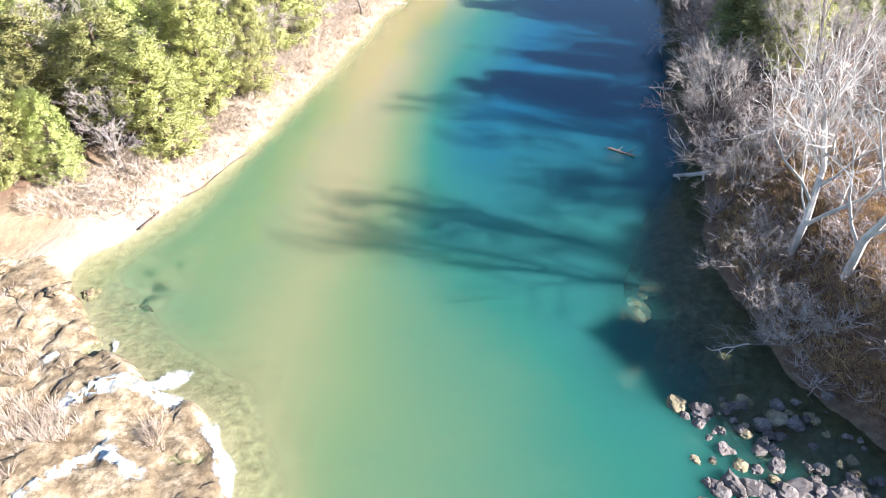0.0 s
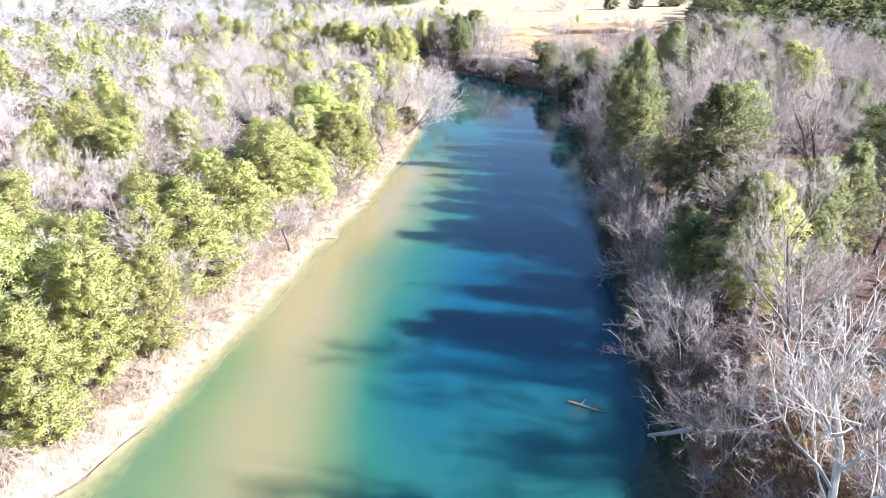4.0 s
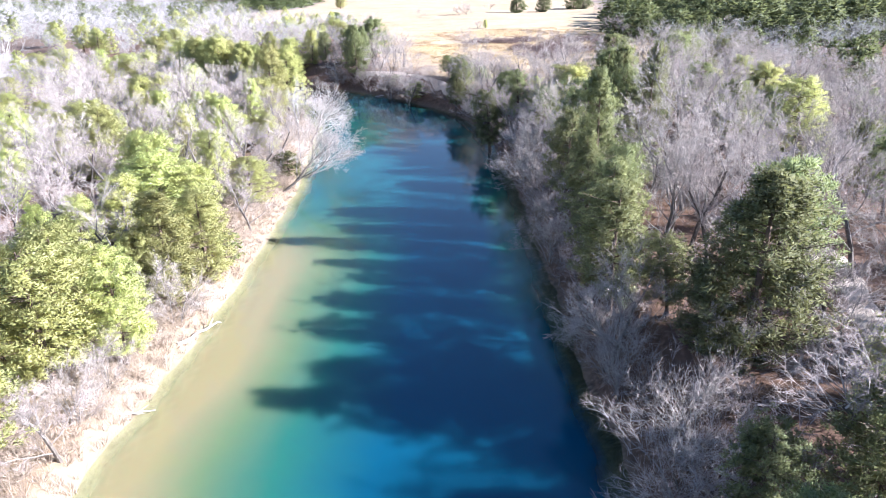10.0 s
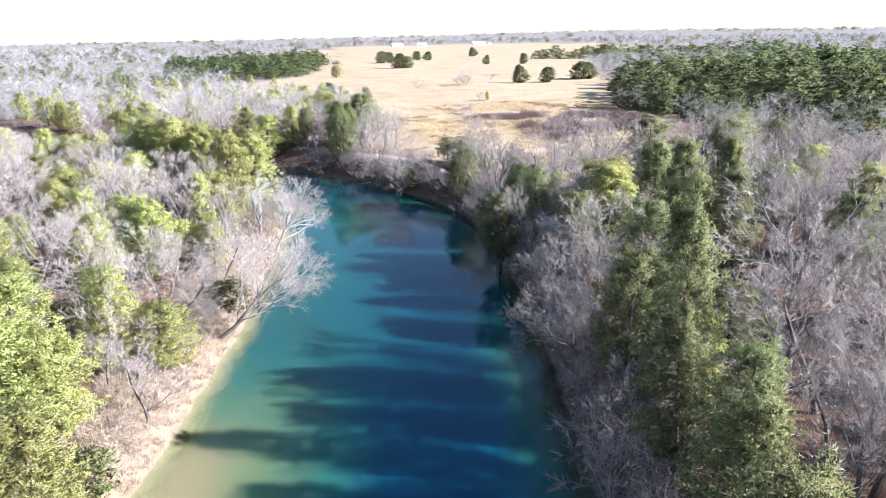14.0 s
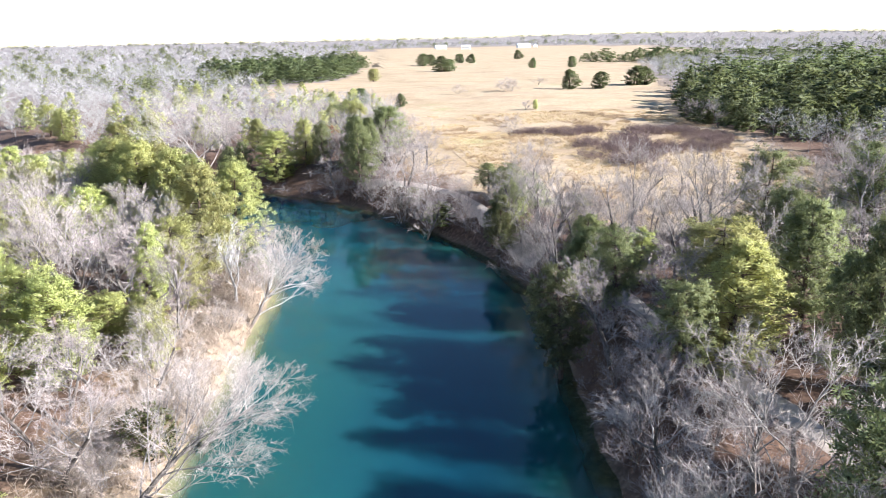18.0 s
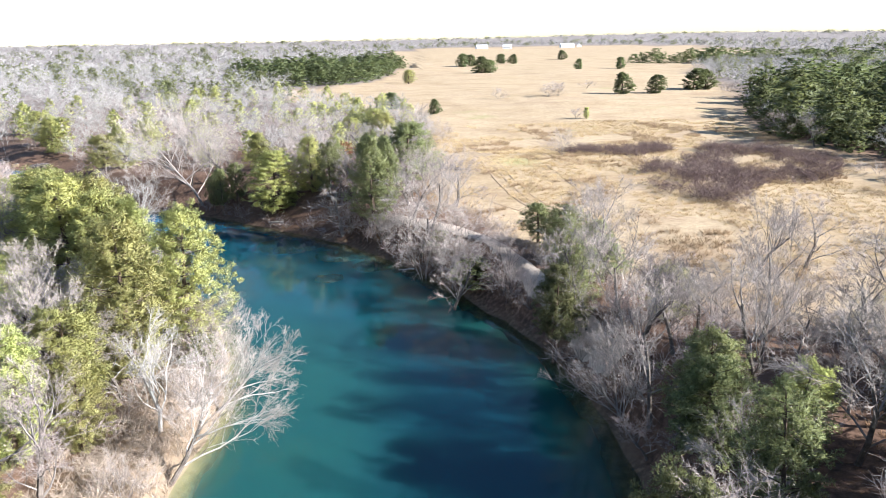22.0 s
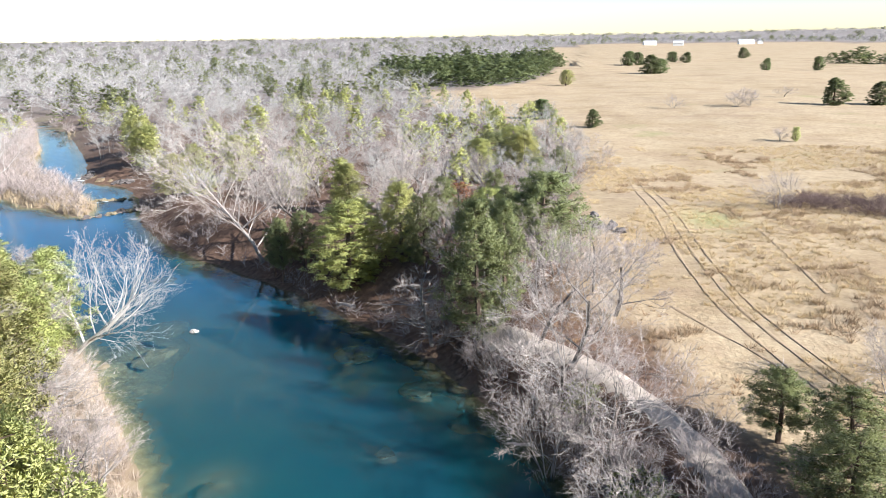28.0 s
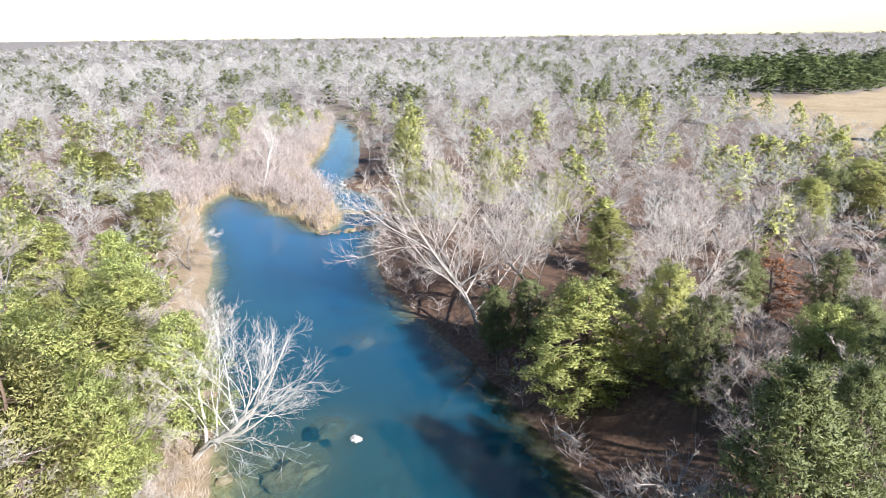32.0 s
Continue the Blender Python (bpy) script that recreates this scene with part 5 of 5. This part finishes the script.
white_water([(-15.4, 23.4), (-13.6, 22.3), (-11.8, 21.7)], 1.5, FALLS)
white_water([(-11.2, 21.3), (-10.2, 19.7), (-9.4, 18.2), (-9.0, 16.5)], 1.1, FALLS)
white_water([(-18.0, 16.2), (-16.6, 17.6), (-15.3, 19.0), (-14.6, 20.6)], 1.0, FALLS)
white_water([(-15.4, 19.6), (-13.8, 18.6), (-12.4, 17.6)], 1.2, FALLS)
white_water([(-20.3, 24.0), (-19.3, 25.2), (-18.9, 26.2)], 0.9, FALLS)
white_water([(-17.4, 26.8), (-16.7, 25.9), (-17.0, 24.9)], 0.45, FALLS)
white_water([(-60.0, 279.5), (-58.4, 276.8), (-56.5, 275.2)], 2.6, "white water of a small rapid upstream", 0.05, False)
white_water([(-45.5, 257.2), (-42.0, 259.4)], 0.8, "white water of a small rapid upstream", 0.05, False)


def boulder(seed, squash=0.6):
    bm = bmesh.new()
    bmesh.ops.create_icosphere(bm, subdivisions=3, radius=1.0)
    for v in bm.verts:
        c = v.co.copy()
        k = 1 + 0.6 * noise.fractal(c * 1.1 + Vector((seed * 3.1, seed, 0)), 0.8, 2.2, 4) + 0.22 * noise.fractal(c * 3.1 + Vector((seed, 0, seed)), 0.7, 2.2, 4)
        for ax in (Vector((1, 0.3, 0.2)), Vector((-0.4, 1, 0.3)), Vector((0.2, -0.7, 0.8)), Vector((-0.8, -0.5, 0.4))):
            k = min(k, (0.78 + 0.08 * math.sin(seed)) / max(0.05, c.dot(ax.normalized())) if c.dot(ax.normalized()) > 0.6 else k)
        v.co = c * k
        v.co.z *= squash
    me = bpy.data.meshes.new("boulder")
    bm.to_mesh(me)
    bm.free()
    return me


ROCKS = [boulder(s, q) for s, q in ((1, 0.6), (2, 0.75), (3, 0.45), (4, 0.6), (5, 0.35))]


def rock(x, y, z, size, material, label, group, seed, flat=1.0):
    g = np.random.default_rng(seed)
    ob = new("boulder", ROCKS[g.integers(0, len(ROCKS))].copy())
    ob.data.materials.append(material)
    ob.matrix_world = pose(x, y, z, g.uniform(-12, 12), g.uniform(-12, 12), g.uniform(0, 360)) @ Matrix.Diagonal((size * g.uniform(0.8, 1.3), size * g.uniform(0.7, 1.1), size * flat, 1))
    return tagged(ob, label, "boulder", group)


g = np.random.default_rng(5)
for i, (x, y, sz) in enumerate([(9.8, 21.7, 0.7), (10.8, 21.3, 0.8), (10.5, 20.6, 0.7), (11.9, 21.5, 0.42), (12.7, 21.6, 0.55), (13.2, 20.4, 0.75), (14.0, 20.9, 0.8), (14.6, 20.4, 0.6), (13.7, 19.8, 0.6), (15.4, 20.9, 0.4), (12.9, 19.5, 0.6), (12.2, 20.2, 0.5),
                                (15.7, 19.9, 0.3), (13.3, 18.9, 0.3), (14.9, 19.3, 0.35), (16.2, 18.6, 0.4), (14.3, 18.2, 0.35), (12.2, 18.2, 0.5), (15.6, 18.4, 0.3), (11.2, 19.4, 0.45)]):
    rock(x, y, max(0.02, ground_at(x, y) + 0.08), 0.62 * sz, M_SUNK if i % 3 == 0 else M_ROCK, "weathered grey limestone boulder in the shaded shallows", "boulders in the shallows", 300 + i)
for i in range(110):
    x, y = g.uniform(9.5, 17.0), g.uniform(15.0, 22.0)
    rock(x, y, max(0.0, ground_at(x, y)) + 0.02, g.uniform(0.1, 0.36), M_SUNK if i % 4 == 0 else M_ROCK, "small wet stone in the shaded shallows", "boulders in the shallows", 600 + i)
for i in range(12):
    x, y = g.uniform(8.5, 15.5), g.uniform(16.2, 30)
    rock(x, y, -0.42, g.uniform(0.4, 0.9), M_SUNK, "algae-brown stone under shallow water", "sunken stones", 340 + i, 0.5)
for i, (x, y, sr) in enumerate(SUNK):
    rock(x, y, -0.46, sr * 0.75, M_SUNK, "algae-brown slab under shallow water", "sunken stones", 370 + i, 0.35)
rock(-4.1, 206.6, 0.03, 0.6, M_WHITE, "white stone breaking the water's surface", "", 400, 0.7)
for i in range(9):
    rock(10.4 + 0.62 * i, 17.35 - 0.09 * i + g.uniform(-0.15, 0.15), 0.12 + 0.03 * i, g.uniform(0.4, 0.62), M_ROCK, "pale weathered ledge block at the shaded shore", "ledge blocks", 401 + i, 0.8)
for i in range(26):
    t = i / 25
    x, y = -39.8 + 6.2 * t, 247.2 + 8.4 * t
    rock(x + g.uniform(-0.6, 0.6), y + g.uniform(-0.6, 0.6), 0.05, g.uniform(0.3, 0.8), M_ROCK if i % 2 else M_SUNK, "mossy tan rock in the rapid's bar", "rocks of the lower bar", 410 + i, 0.8)
    if i % 2 == 0:
        rock(-47 + 8 * t + g.uniform(-0.6, 0.6), 258 + 3.5 * t + g.uniform(-0.6, 0.6), 0.05, g.uniform(0.3, 0.8), M_SUNK, "mossy tan rock in the rapid's bar", "rocks of the upper bar", 440 + i, 0.8)
for i in range(20):
    t = i / 19
    rock(-45.5 - 16 * t + g.uniform(-1.2, 1.2), 273.5 + 10 * t * t + g.uniform(-0.8, 1.6), 0.25, g.uniform(0.7, 1.5), M_ROCK if i % 3 else M_TRAV, "grey limestone outcrop at the upper pool", "rocks of the upper pool", 470 + i, 0.7)
for i in range(8):
    rock(-66 - 5 * i + g.uniform(-1, 1), 272 + 6 * i + g.uniform(-1, 1), 0.1, g.uniform(0.5, 0.9), M_ROCK, "dark rock at the reedy shore of the upper pool", "rocks of the upper pool", 500 + i, 0.7)
for i in range(14):
    x, y = 34.0 + g.normal() * 1.6, 229.0 + g.normal() * 2.0
    rock(x, y, ground_at(x, y) + 0.2, g.uniform(0.35, 0.8), M_ROCK, "pale grey quarried rock in a heap at the field's edge", "rock heap", 520 + i)
for i in range(12):
    x, y = -23 + g.normal() * 1.6, 29 + g.normal() * 1.6
    rock(x, y, max(ground_at(x, y), shelf_z(x, y)) + 0.1, g.uniform(0.25, 0.7), M_TRAV, "cream travertine block on the ledges", "blocks on the ledges", 540 + i, 0.6)


def log(a, b, r, label, material=M_LOG, branches=3, seed=0):
    """A fallen trunk from a to b with stubs of branches."""
    gg = np.random.default_rng(seed)
    a, b = np.array(a, float), np.array(b, float)
    s = Soup()
    n = 7
    path = [a + (b - a) * i / (n - 1) + gg.normal(size=3) * 0.05 * np.linalg.norm(b - a) / 4 for i in range(n)]
    s.tube(path, [r * (1 - 0.5 * i / (n - 1)) for i in range(n)], 7)
    ob = new("fallen_log", s.mesh("fallen_log", material))
    smooth(ob)
    for i in range(branches):
        t = gg.uniform(0.3, 1.0)
        p = a + (b - a) * t
        q = p + (b - a) / np.linalg.norm(b - a) * gg.uniform(0.3, 0.9) + gg.normal(size=3) * 0.4
        br = Soup()
        br.tube([p, (p + q) / 2 + gg.normal(size=3) * 0.05, q], [r * 0.4, r * 0.3, r * 0.12], 5)
        part_ = new("branch_stub", br.mesh("branch_stub", material))
        part_.parent = ob
    return tagged(ob, label, "log")


log((18.4, 41.0, 0.35), (14.6, 41.0, 0.12), 0.2, "bleached log reaching from the bank into the water", seed=1)
log((11.0, 45.0, 0.02), (12.6, 43.8, 0.05), 0.12, "sunken branch breaking the surface", M_TRUNK, 3, 2)
log((-19.2, 36.2, 0.15), (-14.4, 45.4, 0.1), 0.07, "thin pole-like log lying along the shore", M_BARK, 0, 3)
log((-3.9, 84.8, 0.35), (-1.3, 88.2, 0.3), 0.14, "bleached driftwood at the sunny shore", M_WHITE, 3, 4)
log((-6.3, 76.4, 0.35), (-4.4, 76.9, 0.1), 0.07, "bleached driftwood branch at the sunny shore", M_WHITE, 2, 5)
log((26.6, 189.6, 0.25), (24.9, 190.0, 0.05), 0.12, "pale log at the shaded waterline", M_LOG, 2, 6)
log((9.8, 211.8, 0.9), (7.6, 213.6, 0.6), 0.2, "pale fallen trunk on the brown bank", M_LOG, 3, 7)
log((16.2, 54.8, 0.1), (17.8, 54.0, 0.3), 0.06, "half-sunken pale branches by the bank", M_WHITE, 8, 8)
log((14.2, 25.2, 0.25), (12.4, 24.9, 0.08), 0.05, "thin pale branch over the shallows", M_WHITE, 4, 9)
log((22.5, 50.0, 4.0), (26.0, 53.5, 4.4), 0.2, "fallen trunk on the leaf litter", M_TRUNK, 3, 10)

# ---- trail and wheel tracks ----


def strip(name, path, width, lift, material, label, category, ragged=0.12):
    p = np.array(path)
    seg = np.concatenate([[0], np.cumsum(np.hypot(*np.diff(p, axis=0).T))])
    s = np.arange(0, seg[-1], 0.5)
    c = np.column_stack([np.interp(s, seg, p[:, 0]), np.interp(s, seg, p[:, 1])])
    t = np.gradient(c, axis=0)
    t /= np.linalg.norm(t, axis=1, keepdims=True) + 1e-9
    nrm = np.column_stack([-t[:, 1], t[:, 0]])
    cols = np.linspace(-1, 1, 5)
    w = width / 2 * (1 + ragged * np.sin(s * 1.3) + ragged * np.sin(s * 0.37 + 1))
    X = c[:, None, :] + nrm[:, None, :] * (cols[None, :, None] * w[:, None, None])
    X = X.reshape(-1, 2)
    z = plan(X[:, 0], X[:, 1])[0] + lift
    u = np.abs(np.tile(cols, len(c)))
    z = z - np.where(u > 0.9, lift + 0.06, 0)
    f = [(i * 5 + j + 5, i * 5 + j + 6, i * 5 + j + 1, i * 5 + j) for i in range(len(c) - 1) for j in range(4)]
    ob = smooth(mesh_object(name, np.column_stack([X, z]), f, material))
    return tagged(ob, label, category, kind="structure")


def earth(name, dark, light):
    k = Mat(name, 0.95, 0.15)
    k.color(k.mix(k.ramp(k.noise(0.5, 4), [(0.4, (0, 0, 0)), (0.7, (0.6, 0.6, 0.6))]), k.ramp(k.noise(3.0, 6, 0.7), [(0.3, dark), (0.7, light)]), dark))
    k.bump(k.noise(8.0, 6), 0.6, 0.05)
    return k.m


GRAVEL = earth("pale_gravel", (0.36, 0.295, 0.235), (0.54, 0.46, 0.385))
for lo, hi in ((64, 84), (104, 143), (158, 203)):
    strip("trail", TRAIL[(TRAIL[:, 1] > lo) & (TRAIL[:, 1] < hi)], 2.3, 0.09, GRAVEL, "pale gravel footpath showing through the leaf litter", "trail", 0.1)
RUT = earth("bare_ruts", (0.27, 0.19, 0.12), (0.39, 0.295, 0.19))
TRACK = rounded([(44, 272), (43.2, 255), (42.0, 230), (41.7, 213), (42.4, 203), (44.3, 193), (46.6, 184), (48.2, 175), (50, 167), (56, 156), (66, 150)])
TRACK = np.array([TRACK[0]] + [b for a, b in zip(TRACK[:-1], TRACK[1:]) if np.hypot(*(b - a)) > 0.05])
t = np.gradient(TRACK, axis=0)
t /= np.linalg.norm(t, axis=1, keepdims=True) + 1e-9
for off, wide_ in ((-0.75, 0.42), (0.75, 0.42), (1.9, 0.3)):
    strip("wheel_rut", TRACK + off * np.column_stack([-t[:, 1], t[:, 0]]), wide_, 0.05, RUT, "brown wheel rut worn through the dry field", "track", 0.3)
strip("wheel_rut", rounded([(37.9, 204.8), (40.1, 199.6), (42.0, 196), (43.5, 192)]), 0.45, 0.05, RUT, "brown wheel rut worn through the dry field", "track", 0.3)
strip("wheel_rut", rounded([(42.5, 226.9), (47, 227.2), (51.4, 228)]), 0.5, 0.05, RUT, "brown wheel rut worn through the dry field", "track", 0.3)
strip("wheel_rut", rounded([(51.3, 227.5), (51.2, 216.8), (51, 207.1)]), 0.4, 0.05, RUT, "brown wheel rut worn through the dry field", "track", 0.3)
strip("dirt_lane", rounded([(70, 150), (80, 144), (95, 141), (130, 150)]), 3.0, 0.09, earth("lane_dirt", (0.38, 0.28, 0.2), (0.58, 0.47, 0.36)), "pale dirt lane beside the wood", "lane")

# ---- lone trees of the field ----
for i, (k, x, y, h, w) in enumerate([("round", 119, 381, 8, 8), ("round", 133, 383, 7, 7.5), ("round", 154, 396, 8.5, 9), ("round", 160, 398, 8, 8), ("round", 95, 565, 10, 12), ("round", 101, 568, 8, 9), ("cedar", 45, 485, 7, 7), ("oak", 114, 409, 3.5, 6),
                                     ("cedar", 82, 305, 3.2, 1.8), ("bush", 79, 306, 2.5, 3.5), ("round", 31, 352, 5.5, 8), ("round", 43, 332, 4.5, 4), ("bush", 88, 372, 4, 7), ("bush", 93, 374, 4.5, 7), ("bush", 70, 372, 3.5, 5), ("round", 167, 600, 7, 6),
                                     ("round", 198, 606, 8, 7), ("round", 215, 820, 9, 10), ("round", 150, 735, 8, 9), ("round", 140, 738, 8, 9), ("round", 100, 690, 10, 10), ("round", 108, 694, 9, 9), ("bush", 12.7, 369, 4, 4), ("bush", 18.4, 316, 3, 4), ("bush", 57, 238, 4, 5),
                                     ("ash", 112, 258, 6, 6), ("ash", 104, 236, 6, 5), ("oak", 119, 262, 5, 5), ("bush", 48, 190, 3.5, 4), ("oak", 61, 170, 6, 7), ("ash", 55, 168, 6.5, 6)]):
    put(k, x, y, h, w, r3)

# ---- far farm buildings ----
M_BOARD = bark("white_painted_boards", (0.66, 0.65, 0.62), (0.82, 0.81, 0.79), 0.4)
M_TIN = bark("grey_tin_roof", (0.42, 0.43, 0.44), (0.6, 0.61, 0.62), 0.3)


def farm_building(x, y, lx, ly, h, turn):
    root = new("farm_building")
    w, e = lx / 2, ly / 2
    rise = 0.35 * ly
    walls = [(-w, -e, -0.6), (w, -e, -0.6), (w, e, -0.6), (-w, e, -0.6), (-w, -e, h), (w, -e, h), (w, e, h), (-w, e, h), (-w, 0, h + rise), (w, 0, h + rise)]
    mesh_object("wall", walls, [(0, 1, 5, 4), (2, 3, 7, 6), (1, 2, 6, 9, 5), (3, 0, 4, 8, 7)], M_BOARD, root)
    for side in (-1, 1):
        a, b = (0.0, h + rise), (side * (e + 0.5), h - 0.35)
        pts = [(sx * (w + 0.5), yy, zz + up) for up in (0.04, 0.2) for sx in (-1, 1) for yy, zz in (a, b)]
        mesh_object("roof", pts, [(0, 1, 3, 2), (4, 6, 7, 5), (0, 2, 6, 4), (1, 5, 7, 3), (0, 4, 5, 1), (2, 3, 7, 6)], M_TIN, root)
    root.matrix_world = pose(x, y, ground_at(x, y), 0, 0, turn)
    return tagged(root, "distant white farm building with grey gable roof", "building", "far farm buildings")


for x, y, lx, ly, h, turn in ((245, 1488, 22, 9, 4, 10), (286, 1451, 16, 9, 4.5, -15), (410, 1500, 26, 10, 4, 5), (436, 1508, 12, 8, 4, 80)):
    farm_building(x, y, lx, ly, h, turn)
